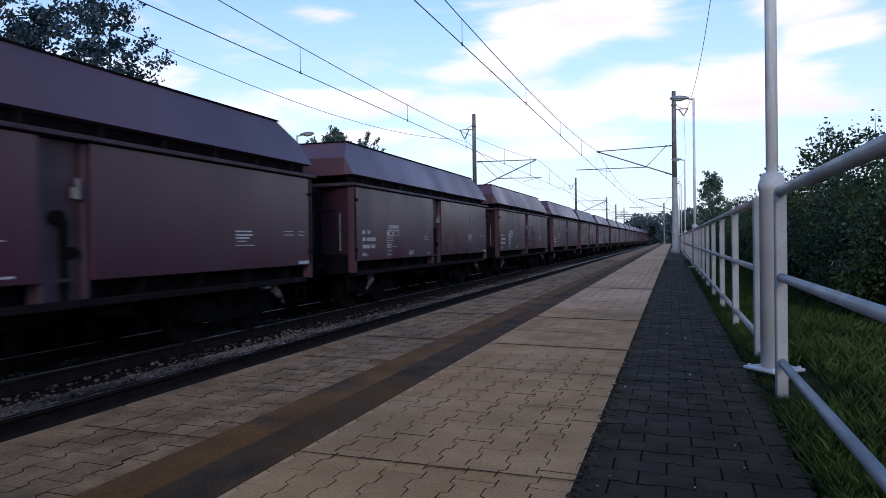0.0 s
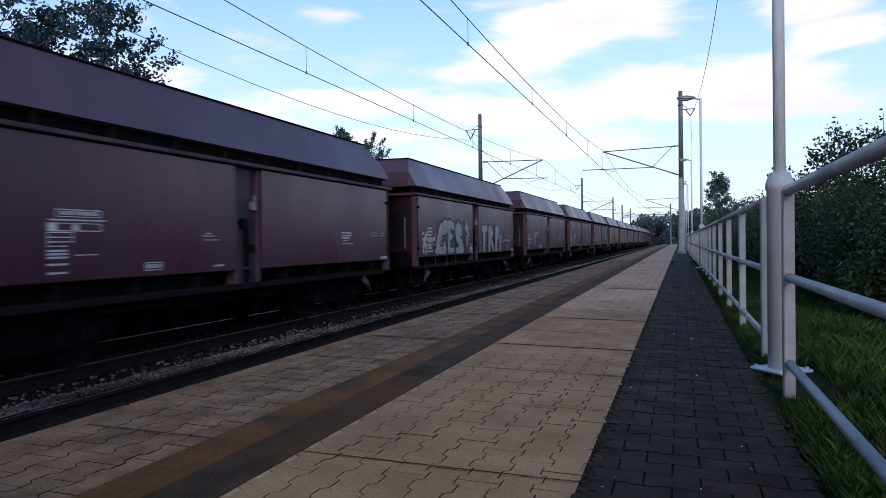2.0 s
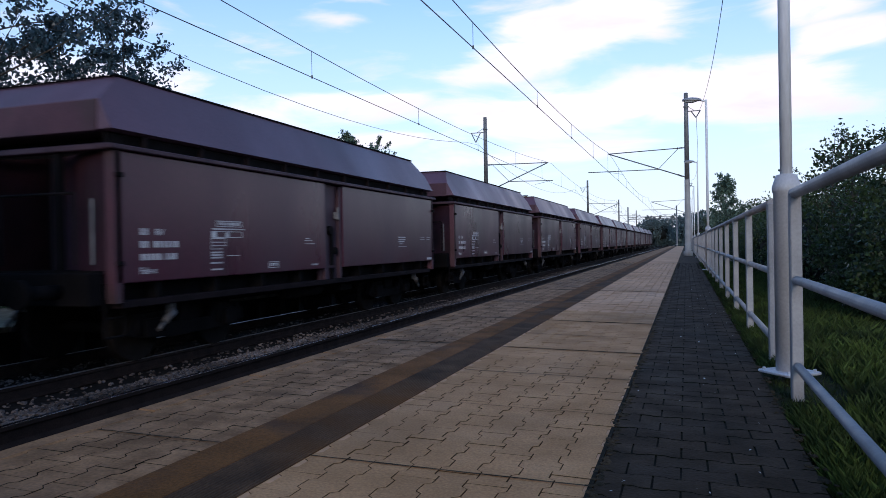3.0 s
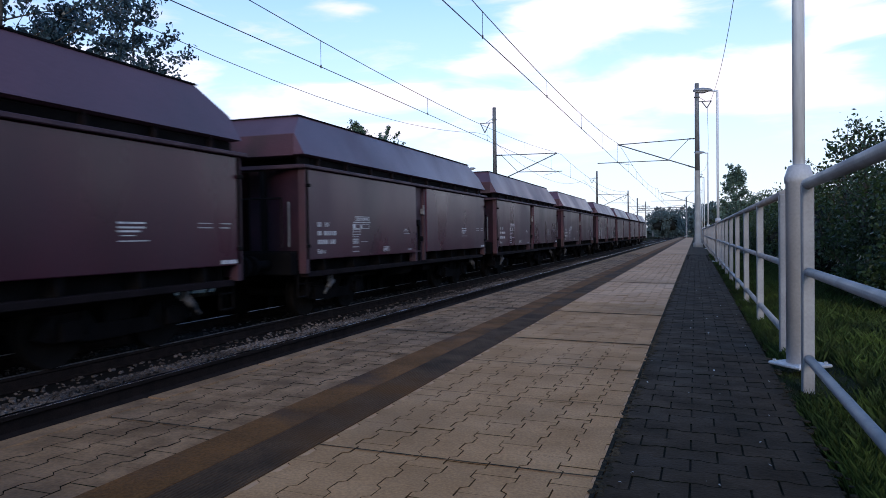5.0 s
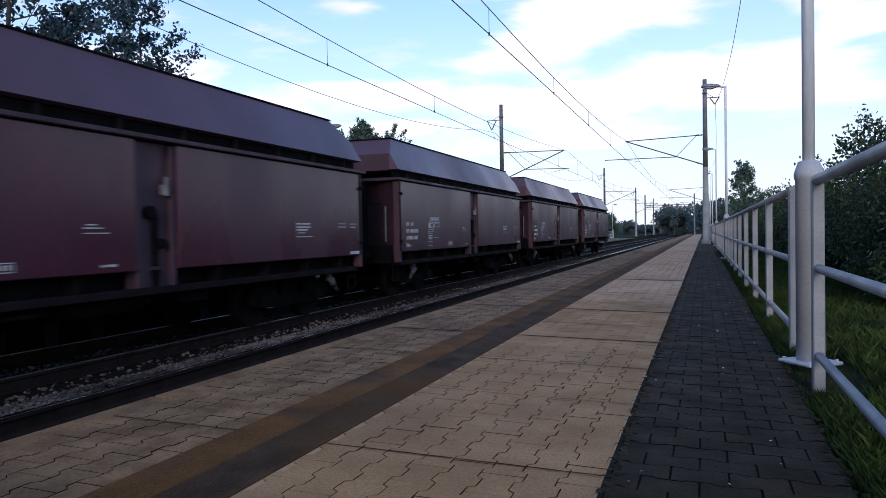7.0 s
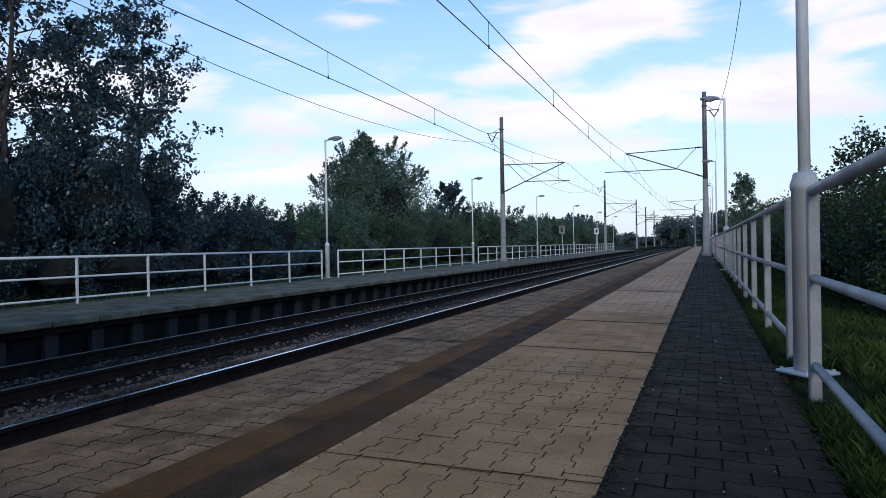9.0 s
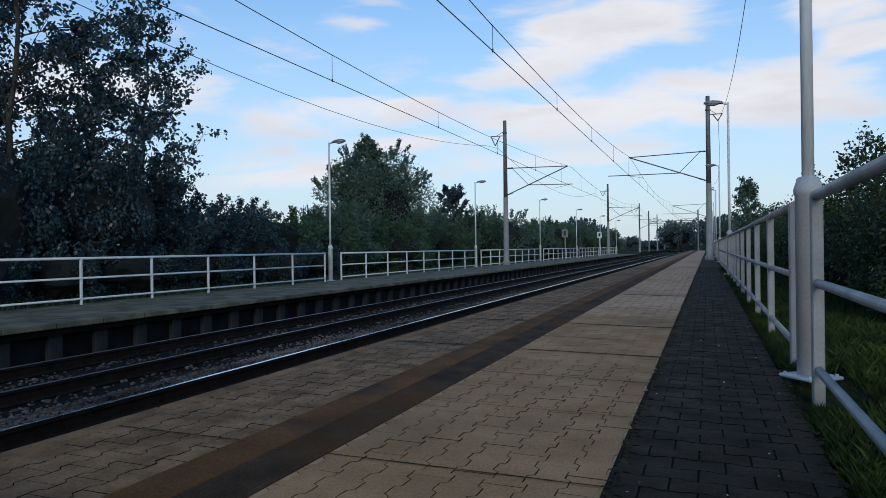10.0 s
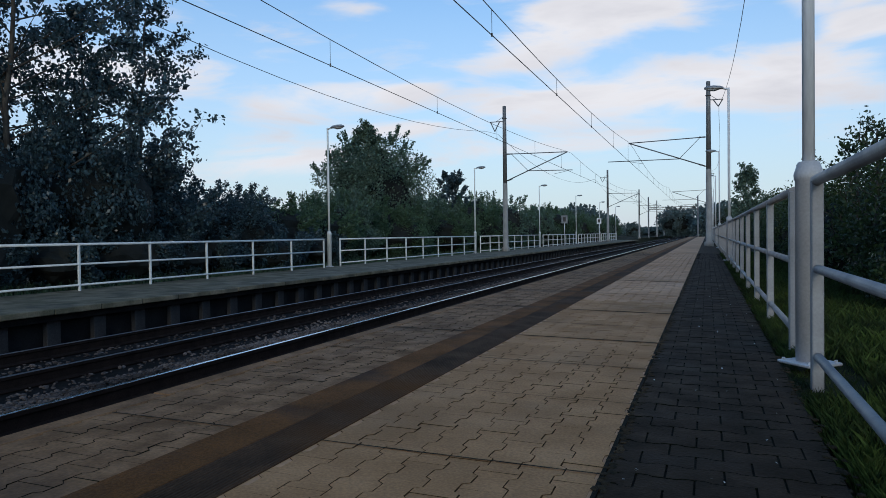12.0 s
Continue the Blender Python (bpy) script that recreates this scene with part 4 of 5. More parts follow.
def twig_tree(name, label, m, height, spread, limbs, twigs, per, leaf, leafmat_, seed, shape, lean=(0, 0), trunks=1, low=0.12):
    """A tapered trunk, curved limbs and twigs, with leaves set along the twigs."""
    g = np.random.default_rng(seed)
    th = thing(name, label, "tree", m)
    bm = bmesh.new()
    pts = []
    for tr in range(trunks):
        a0 = g.uniform(0, 6.28)
        out = 0.0 if trunks == 1 else spread * 0.12
        top = np.array([lean[0] + out * 3 * math.cos(a0), lean[1] + out * 3 * math.sin(a0), height * g.uniform(0.86, 1.0)])
        base = np.array([out * math.cos(a0), out * math.sin(a0), -0.15])
        steps = 9
        line = [base + (top - base) * k / steps + (g.normal(size=3) * 0.06 * height / 8 * (0 < k < steps)) for k in range(steps + 1)]
        rad = lambda u: 0.0135 * height * (1 - u) ** 0.9 / (trunks ** 0.4) + 0.012
        for k in range(steps):
            tube(bm, line[k], line[k + 1], rad(k / steps), rad((k + 1) / steps), n=8, caps=False)
        for i in range(limbs // trunks):
            u = low + (0.98 - low) * (i + g.random()) / (limbs // trunks)
            p = np.array(line[min(steps - 1, int(u * steps))]) + (np.array(line[min(steps, int(u * steps) + 1)]) - np.array(line[min(steps - 1, int(u * steps))])) * (u * steps % 1)
            az = i * 2.399 + g.normal() * 0.4 + tr
            ln = spread * shape(u) * g.uniform(0.7, 1.15)
            up = 0.12 + 0.7 * u + g.normal() * 0.12
            d = np.array([math.cos(az), math.sin(az), up])
            d /= np.linalg.norm(d)
            q = [p]
            for k in range(4):
                d = d + g.normal(size=3) * 0.13 + np.array([0, 0, 0.05])
                d /= np.linalg.norm(d)
                q.append(q[-1] + d * ln / 4)
            r = 0.008 + 0.0045 * ln
            for k in range(4):
                tube(bm, q[k], q[k + 1], r * (1 - k * 0.22), r * (1 - (k + 1) * 0.22), n=5, caps=False)
            for j in range(twigs):
                v = 0.18 + 0.82 * g.random() ** 0.8
                k = min(3, int(v * 4))
                s = q[k] + (q[k + 1] - q[k]) * (v * 4 - k)
                td = (q[k + 1] - q[k]) / (ln / 4) + g.normal(size=3) * 0.75
                td /= np.linalg.norm(td)
                tl = g.uniform(0.35, 0.8) * (0.35 + 0.12 * spread)
                e = s + td * tl
                if j % 2 == 0:
                    tube(bm, s, e, 0.008, 0.003, n=3, caps=False)
                w = g.random(per)[:, None]
                pts.append(s + (e - s) * (0.15 + 0.95 * w) + g.normal(size=(per, 3)) * 0.085 * (0.6 + 0.1 * spread))
    part("trunk", bm, M["bark"], th, "grey-brown trunk and limbs")
    share("crown", quads("crown", leaf_quads(np.concatenate(pts), leaf, g), leafmat_), th, None, "loose crown of small leaves")
    return th


def bush(name, label, m, rx, ry, h, n, leaf, leafmat_, seed, lumps=26, category="bush"):
    """A dense shrub: many leafy lumps round a near-black core that paints the inner shade."""
    g = np.random.default_rng(seed)
    th = thing(name, label, category, m)
    # lumpy filler core on stems, coloured as the shrub's inner shade
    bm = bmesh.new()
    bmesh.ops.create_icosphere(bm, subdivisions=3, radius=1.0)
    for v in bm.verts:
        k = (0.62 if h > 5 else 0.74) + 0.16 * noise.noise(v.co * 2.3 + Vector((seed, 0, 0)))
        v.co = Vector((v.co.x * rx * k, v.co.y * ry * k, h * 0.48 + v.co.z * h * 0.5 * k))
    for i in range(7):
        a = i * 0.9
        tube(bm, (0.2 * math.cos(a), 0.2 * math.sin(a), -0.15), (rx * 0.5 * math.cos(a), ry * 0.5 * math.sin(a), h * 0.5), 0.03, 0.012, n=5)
    part("branch_mass", bm, M["core"], th, "near-black filler core on stems, inner shade painted in")
    pts = []
    per = n // lumps
    for i in range(lumps):
        d = g.normal(size=3)
        d /= np.linalg.norm(d)
        k = g.uniform(0.55, 0.92)
        c = np.array([d[0] * rx * k, d[1] * ry * k, h * 0.5 + d[2] * h * 0.46 * k])
        r = g.uniform(0.2, 0.4) * min(rx, ry, h)
        q = g.normal(size=(per, 3))
        q /= np.linalg.norm(q, axis=1, keepdims=True)
        pts.append(c + q * r * g.uniform(0.55, 1.12, (per, 1)) * np.array([1, 1, 0.8]))
        if d[2] > 0.1:
            for s in range(3):
                e = d + np.array([0, 0, 0.8]) + g.normal(size=3) * 0.4
                e /= np.linalg.norm(e)
                w = g.random(per // 8)[:, None]
                pts.append(c + e * (r * 0.8 + w * min(r * 1.1, 0.55)) + g.normal(size=(per // 8, 3)) * 0.05)
    p = np.concatenate(pts)
    p[:, 2] = np.maximum(p[:, 2], 0.02 + 0.2 * g.random(len(p)))
    share("foliage", quads("foliage", leaf_quads(p, leaf, g), leafmat_), th, None, "dense small leaves")
    return th


def build_plants():
    full = lambda u: max(0.12, math.sin(math.pi * min(1, 0.18 + u * 0.8)) ** 0.8)
    cone = lambda u: max(0.1, (0.75 + 0.9 * u if u < 0.3 else 1.02 * (1 - u) / 0.7 + 0.12))
    twig_tree("tree", "tall dark-leaved tree with open crown behind the far railing", pose(-18.0, 13.6, -0.4), 12.3, 5.4, 84, 16, 20, 0.14, M["leaf_dark"], 3, cone, (0.0, -1.3), 3)
    twig_tree("tree", "leafy young tree leaning over the far railing", pose(-17.2, 17.7, -0.4), 8.9, 3.7, 52, 14, 21, 0.13, M["leaf_dark"], 4, cone, (0, 0.3), 2)
    twig_tree("tree", "dark broadleaf tree beside the far platform", pose(-20.5, 7.5, -0.4), 8.2, 4.2, 44, 16, 24, 0.14, M["leaf_dark"], 5, cone, (0, 0), 2)
    twig_tree("tree", "dark leafy tree behind the tall one", pose(-21.5, 13.5, -0.4), 11.6, 5.2, 80, 16, 20, 0.15, M["leaf_dark"], 6, cone, (0, 0), 2)
    bush("tree", "round grey-green tree rising above the hedge", pose(-20.0, 41.8, -0.4), 3.6, 4.2, 8.0, 42000, 0.13, M["leaf_grey"], 8, 70, "tree")
    twig_tree("tree", "feathery grey-green tree top above the hedge", pose(-20.2, 41.2, -0.4), 8.3, 2.0, 50, 14, 30, 0.15, M["leaf_grey"], 19, full, (0, -0.2), 1, 0.3)
    dark = bush("bush", "dark dense shrub behind the far railing", pose(-16.6, 9, -0.42), 1.9, 2.4, 3.6, 22000, 0.1, M["leaf_dark"], 11, 36)
    mid = bush("bush", "green hedge shrub behind the far railing", pose(-17.5, 26.5, -0.42), 1.9, 2.3, 3.0, 22000, 0.095, M["leaf_mid"], 12, 40)
    gry = bush("bush", "grey-green shrub in the hedge", pose(-18, 33, -0.42), 2.1, 2.6, 3.3, 20000, 0.115, M["leaf_grey"], 13, 40)
    for k, y in enumerate((4, 12.5, 15.5, 18.5, 21.3)):
        copy_thing(dark, pose(-16.4 - 0.7 * (k % 2), y, -0.42, 0, 0, 77 * k) @ Matrix.Diagonal((1, 1, (1.0, 1.25, 1.3, 1.05, 0.82)[k], 1)))
    for k, y in enumerate((9, 14, 19, 23)):
        copy_thing(dark, pose(-20.0, y, -0.42, 0, 0, 40 + 61 * k) @ Matrix.Diagonal((1.3, 1.3, (1.5, 1.4, 0.95, 0.7)[k], 1)))
    low = bush("bush", "low dark undergrowth behind the far railing", pose(-15.4, 3, -0.42), 1.0, 1.5, 1.5, 9000, 0.09, M["leaf_dark"], 14, 20)
    for k in range(11):
        copy_thing(low, pose(-15.2 - 0.3 * (k % 2), 5.2 + 2.1 * k, -0.42, 0, 0, 59 * k))
    for k in range(10):
        copy_thing(mid, pose(-17.2 - 0.8 * (k % 3), 29.5 + 3.0 * k, -0.42, 0, 0, 53 * k) @ Matrix.Diagonal((1, 1, 0.9 + 0.12 * (k % 3), 1)))
    for k in range(26):
        s = 1.15 + 0.35 * ((k * 7) % 5) / 4
        copy_thing(gry if k % 2 else mid, pose(-18.5 - 1.3 * ((k * 3) % 4), 38 + 4.4 * k, -0.42, 0, 0, 67 * k) @ Matrix.Diagonal((s, s, s * 0.98, 1)))
    twig_tree("tree", "slender dark tree in the hedge", pose(-20, 56, -0.4), 6.4, 2.6, 34, 12, 22, 0.22, M["leaf_dark"], 21, full, (0, 0), 1, 0.05)
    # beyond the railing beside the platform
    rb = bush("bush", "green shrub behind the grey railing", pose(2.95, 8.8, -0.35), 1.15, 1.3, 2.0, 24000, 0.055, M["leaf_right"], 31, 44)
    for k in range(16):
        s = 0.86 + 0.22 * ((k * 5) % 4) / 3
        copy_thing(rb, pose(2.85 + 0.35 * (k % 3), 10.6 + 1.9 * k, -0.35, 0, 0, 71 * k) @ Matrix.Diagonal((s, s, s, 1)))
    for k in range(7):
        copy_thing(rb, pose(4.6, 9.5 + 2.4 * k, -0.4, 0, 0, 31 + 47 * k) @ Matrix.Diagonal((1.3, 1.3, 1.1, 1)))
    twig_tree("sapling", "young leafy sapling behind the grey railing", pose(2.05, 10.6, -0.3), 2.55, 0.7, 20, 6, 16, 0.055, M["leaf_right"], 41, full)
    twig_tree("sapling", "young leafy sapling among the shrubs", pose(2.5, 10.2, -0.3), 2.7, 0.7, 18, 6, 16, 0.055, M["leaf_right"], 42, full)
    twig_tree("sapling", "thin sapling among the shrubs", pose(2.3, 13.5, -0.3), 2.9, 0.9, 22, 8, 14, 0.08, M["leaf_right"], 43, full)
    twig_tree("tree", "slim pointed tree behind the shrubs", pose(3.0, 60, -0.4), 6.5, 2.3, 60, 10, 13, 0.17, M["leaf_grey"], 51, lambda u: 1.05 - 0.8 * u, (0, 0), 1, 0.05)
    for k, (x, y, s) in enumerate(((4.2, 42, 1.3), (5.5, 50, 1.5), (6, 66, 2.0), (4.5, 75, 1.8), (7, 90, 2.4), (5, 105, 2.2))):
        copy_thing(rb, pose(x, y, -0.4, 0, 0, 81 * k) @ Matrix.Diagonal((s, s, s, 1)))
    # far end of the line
    fb = bush("bush", "distant tree at the end of the line, haze painted into its leaves", pose(-8, 215, -0.4), 5.5, 5.5, 8.0, 9000, 0.5, M["leaf_far"], 61, 40, "tree")
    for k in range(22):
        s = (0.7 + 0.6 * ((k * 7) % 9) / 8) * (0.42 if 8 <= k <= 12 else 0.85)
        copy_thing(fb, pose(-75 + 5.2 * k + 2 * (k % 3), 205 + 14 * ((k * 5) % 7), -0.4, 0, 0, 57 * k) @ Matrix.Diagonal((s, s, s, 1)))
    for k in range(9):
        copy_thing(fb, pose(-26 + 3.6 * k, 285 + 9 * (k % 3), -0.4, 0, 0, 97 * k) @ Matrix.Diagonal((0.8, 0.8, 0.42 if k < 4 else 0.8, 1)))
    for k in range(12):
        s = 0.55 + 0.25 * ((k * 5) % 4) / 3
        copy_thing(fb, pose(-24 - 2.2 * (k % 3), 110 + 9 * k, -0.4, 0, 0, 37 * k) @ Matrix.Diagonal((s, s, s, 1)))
    # grass beside the platform, one mass of blades
    g = np.random.default_rng(77)
    n = 150000
    y = np.where(g.random(n) < 0.08, g.uniform(-9, 2.2, n), 2.2 + 30 * g.random(n) ** 1.9)
    x = 0.53 + 2.3 * g.random(n) ** 1.25
    edge = g.random(n) < 0.12
    x[edge] = 0.49 + 0.08 * g.random(edge.sum())
    z = np.interp(x, [0.44, 0.9, 1.6, 3.0], [-0.08, -0.06, -0.12, -0.35])
    h = g.uniform(0.03, 0.15, n) * np.interp(x, [0.44, 0.6, 1.6], [0.5, 0.8, 1.5])
    h[(x < 0.9) & (y > 4.4) & (y < 5.7)] *= 0.3
    a = g.uniform(0, 6.28, n)
    w = g.uniform(0.0007, 0.0016, n) * (1 + np.maximum(y, 0) / 12)
    lean = g.normal(size=(n, 2)) * 0.35 * h[:, None]
    b = np.stack([x, y, z - 0.01], 1)
    side = np.stack([np.cos(a) * w, np.sin(a) * w, np.zeros(n)], 1)
    tip = b + np.concatenate([lean, h[:, None]], 1)
    midp = b + np.concatenate([lean * 0.35, h[:, None] * 0.6], 1)
    tagged(new("grass", quads("grass", np.stack([b - side, b + side, midp + side * 0.7, tip], 1), M["grass"])), "lush green grass along the platform edge", "grass", "", "stuff")
    n = 9000
    y = g.uniform(2, 60, n)
    x = -13.75 - 1.4 * g.random(n)
    h = g.uniform(0.1, 0.45, n)
    b = np.stack([x, y, np.full(n, -0.44)], 1)
    a = g.uniform(0, 6.28, n)
    side = np.stack([np.cos(a), np.sin(a), np.zeros(n)], 1) * 0.008
    lean = g.normal(size=(n, 2)) * 0.3 * h[:, None]
    tip = b + np.concatenate([lean, h[:, None]], 1)
    tagged(new("grass", quads("grass", np.stack([b - side, b + side, (b + tip) / 2 + side, tip], 1), M["leaf_mid"])), "rough grass behind the far platform", "grass", "", "stuff")


build_plants()

# ---------- coal train ----------
HALF = 6.025
PITCH = 14.1


def letters(name, text, size, material, parent, m, bold=0.0, shear=0.0, label="", wide=1.0):
    cu = bpy.data.curves.new(name, "FONT")
    cu.body, cu.size, cu.offset, cu.shear, cu.extrude = text, size, bold, shear, 0.001
    cu.resolution_u = 3
    tmp = bpy.data.objects.new(name, cu)
    me = bpy.data.meshes.new_from_object(tmp)
    bpy.data.objects.remove(tmp)
    bpy.data.curves.remove(cu)
    me.materials.clear()
    me.materials.append(material)
    return share(name, me, parent, m @ Matrix.Diagonal((wide, 1, 1, 1)), label)


def facing(y, z, off=1.508):
    """A pose on the wagon's platform side: text runs towards +y, up is z."""
    return Matrix.Translation((off, y, z)) @ Matrix(((0, 0, 1, 0), (1, 0, 0, 0), (0, 1, 0, 0), (0, 0, 0, 1)))


def bars(rows, material, name, parent, off=1.503):
    bm = bmesh.new()
    for y0, y1, z0, z1 in rows:
        box(bm, off, off + 0.003, y0, y1, z0, z1)
    return tagged(part(name, bm, material, parent), "", "", "", "stuff")


def hopper_shell():
    """Upper hopper: sides lean in, ends stand and then lean in, open on top with a rim and a load inside."""
    bm = bmesh.new()
    rings = []
    for x, y, z in ((1.42, 6.0, 2.91), (1.51, 6.08, 2.935), (1.3, 6.06, 3.33), (1.08, 5.5, 3.745), (1.02, 5.44, 3.745), (1.0, 5.4, 3.45)):
        rings.append([bm.verts.new(p) for p in ((x, -y, z), (x, y, z), (-x, y, z), (-x, -y, z))])
    for a, b in zip(rings, rings[1:]):
        for i in range(4):
            bm.faces.new((a[i], a[(i + 1) % 4], b[(i + 1) % 4], b[i]))
    bm.faces.new(rings[-1])
    bm.faces.new(rings[0][::-1])
    bmesh.ops.recalc_face_normals(bm, faces=bm.faces)
    return bm


def build_bogie(parent, y):
    bm = bmesh.new()
    for sx in (-1, 1):
        prism(bm, [(-1.35, 0.42), (-1.2, 0.66), (-0.6, 0.7), (-0.45, 0.5), (0.45, 0.5), (0.6, 0.7), (1.2, 0.66), (1.35, 0.42), (1.2, 0.36), (0.5, 0.3), (-0.5, 0.3), (-1.2, 0.36)],
              sx * 1.0 - 0.05, sx * 1.0 + 0.05, "x")
        for a in (-0.9, 0.9):
            box(bm, sx * 1.02 - 0.12, sx * 1.02 + 0.12, a - 0.16, a + 0.16, 0.34, 0.6, 0.02)
            for q in (-0.24, 0.24):
                tube(bm, (sx * 1.03, a + q, 0.4), (sx * 1.03, a + q, 0.68), 0.07, n=8)
    box(bm, -1.0, 1.0, -0.25, 0.25, 0.42, 0.95, 0.03)
    bg = part("bogie", bm, M["wagon_dark"], parent, "grimy two-axle bogie, underbody shade in its colour")
    bg.matrix_basis = pose(0, y, 0)
    bm = bmesh.new()
    for sx in (-1, 1):
        c = sx * 0.75
        tube(bm, (c - 0.065, 0, 0), (c + 0.065, 0, 0), 0.46, n=28)
        tube(bm, (c - sx * 0.09, 0, 0), (c - sx * 0.065, 0, 0), 0.485, n=28)
        tube(bm, (c - 0.075, 0, 0), (c + 0.075, 0, 0), 0.37, n=20)
    tube(bm, (-1.05, 0, 0), (1.05, 0, 0), 0.08, n=10)
    for i in range(4):
        for sx in (-1, 1):
            a = i * math.pi / 2
            tube(bm, (sx * 0.83, 0.2 * math.cos(a), 0.2 * math.sin(a)), (sx * 0.84, 0.2 * math.cos(a), 0.2 * math.sin(a)), 0.03, n=6)
    me = mesh_of("wheelset", bm, M["wheel"])
    for a in (-0.9, 0.9):
        share("wheelset", me, bg, pose(0, a, 0.462))
    return bg


def build_wagon():
    w = thing("hopper_wagon", "dusty oxide-red coal hopper wagon of the freight train", "railway wagon", group="coal train")
    panels = ((-HALF, -0.42), (0.36, HALF))
    for sx in (-1, 1):
        for a, b in panels:
            bm = bmesh.new()
            box(bm, min(sx * 1.4, sx * 1.5), max(sx * 1.4, sx * 1.5), a, b, 0.95, 2.66, 0.012)
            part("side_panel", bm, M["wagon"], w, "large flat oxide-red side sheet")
        # door column between the sheets
        bm = bmesh.new()
        box(bm, min(sx * 1.3, sx * 1.39), max(sx * 1.3, sx * 1.39), -0.44, 0.38, 0.7, 2.66, 0.01)
        col = part("door_column", bm, M["ledge"], w, "recessed column between the side sheets")
        for y in (-0.36, 0.3):
            bm = bmesh.new()
            box(bm, min(sx * 1.385, sx * 1.47), max(sx * 1.385, sx * 1.47), y - 0.045, y + 0.045, 0.72, 2.64, 0.01)
            part("column_post", bm, M["ledge"], col)
        bm = bmesh.new()
        tube(bm, (sx * 1.48, 0.16, 1.95), (sx * 1.48, 0.17, 2.2), 0.03, n=6)
        box(bm, min(sx * 1.4, sx * 1.46), max(sx * 1.4, sx * 1.46), 0.12, 0.22, 1.96, 2.1, 0.01)
        part("door_lever", bm, M["lever"], col, "small white lever")
        bm = bmesh.new()
        tube(bm, (sx * 1.39, -0.1, 1.72), (sx * 1.47, -0.1, 1.72), 0.09, n=12)
        tube(bm, (sx * 1.39, 0.1, 1.3), (sx * 1.47, 0.1, 1.3), 0.07, n=12)
        box(bm, min(sx * 1.39, sx * 1.44), max(sx * 1.39, sx * 1.44), -0.05, 0.05, 1.0, 1.7, 0.01)
        part("door_gear", bm, M["wagon_dark"], col)
        # band under the hopper top, darkened for its shade, with ribs, and the ledge
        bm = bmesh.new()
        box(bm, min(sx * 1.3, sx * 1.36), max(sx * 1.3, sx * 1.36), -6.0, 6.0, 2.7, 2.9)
        part("band", bm, M["wagon_dark"], w, "recessed band under the hopper top, shade in its dark colour")
        bm = bmesh.new()
        prism(bm, [(-0.028, 2.735), (0.028, 2.735), (0.02, 2.935), (-0.02, 2.935)], min(sx * 1.36, sx * 1.46), max(sx * 1.36, sx * 1.46), "x")
        me = mesh_of("rib", bm, M["sill"])
        for i in range(10):
            share("rib", me, w, pose(0, -5.4 + 1.2 * i, 0))
        bm = bmesh.new()
        box(bm, min(sx * 1.36, sx * 1.57), max(sx * 1.36, sx * 1.57), -6.16, 6.16, 2.67, 2.735, 0.012)
        part("ledge", bm, M["ledge"], w, "worn steel ledge along the side")
        # lower sill with brackets, and a plate coloured as the shade behind them
        bm = bmesh.new()
        box(bm, min(sx * 1.28, sx * 1.46), max(sx * 1.28, sx * 1.46), -5.9, 5.9, 0.62, 0.72, 0.012)
        part("lower_sill", bm, M["sill"], w, "dusty lower sill, darkened for shade")
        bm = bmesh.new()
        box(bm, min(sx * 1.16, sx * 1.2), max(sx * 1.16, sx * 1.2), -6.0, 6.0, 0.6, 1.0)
        part("skirt_plate", bm, M["wagon_dark"], w, "plate closing the gap behind the sill brackets, shade in its colour")
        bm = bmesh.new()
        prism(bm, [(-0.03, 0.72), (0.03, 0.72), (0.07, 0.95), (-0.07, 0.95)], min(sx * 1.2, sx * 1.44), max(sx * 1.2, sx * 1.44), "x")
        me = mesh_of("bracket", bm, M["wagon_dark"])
        for i in range(9):
            share("bracket", me, w, pose(0, -5.2 + 1.3 * i, 0))
        for ey in (-1, 1):
            bm = bmesh.new()
            prism(bm, [(sx * 1.36, 0.7), (sx * 1.5, 0.7), (sx * 1.5, 2.66), (sx * 1.36, 2.66)], min(ey * 5.93, ey * 6.05), max(ey * 5.93, ey * 6.05))
            part("corner_post", bm, M["wagon_end"], w, "reddish corner post reaching below the side sheet")
            bm = bmesh.new()
            box(bm, min(sx * 1.49, sx * 1.56), max(sx * 1.49, sx * 1.56), ey * 5.98 - 0.05, ey * 5.98 + 0.05, 2.32, 2.38, 0.008)
            part("grab_bracket", bm, M["wagon_dark"], w)
            bm = bmesh.new()
            box(bm, min(sx * 1.49, sx * 1.54), max(sx * 1.49, sx * 1.54), ey * 5.98 - 0.05, ey * 5.98 + 0.05, 1.18, 1.24, 0.008)
            part("grab_bracket", bm, M["wagon_dark"], w)
            bm = bmesh.new()
            tube(bm, (sx * 1.16, ey * 6.06, 1.2), (sx * 1.16, ey * 6.06, 2.05), 0.018, n=6)
            part("grab_rail", bm, M["lever"], w, "thin pale grab rail")
            # curved return sheet behind the corner
            bm = bmesh.new()
            q = [(1.48, 6.04), (1.36, 6.03), (1.2, 6.0), (1.02, 5.95), (0.84, 5.88), (0.66, 5.78), (0.4, 5.66), (0.02, 5.6)]
            lo = [bm.verts.new((sx * x, ey * y, 0.75)) for x, y in q]
            hi = [bm.verts.new((sx * x, ey * y, 2.68)) for x, y in q]
            for i in range(len(q) - 1):
                bm.faces.new((lo[i], lo[i + 1], hi[i + 1], hi[i])).smooth = True
            bmesh.ops.solidify(bm, geom=bm.faces[:], thickness=0.012)
            part("return_sheet", bm, M["wagon_end"], w, "rusty red curved end sheet")
            bm = bmesh.new()
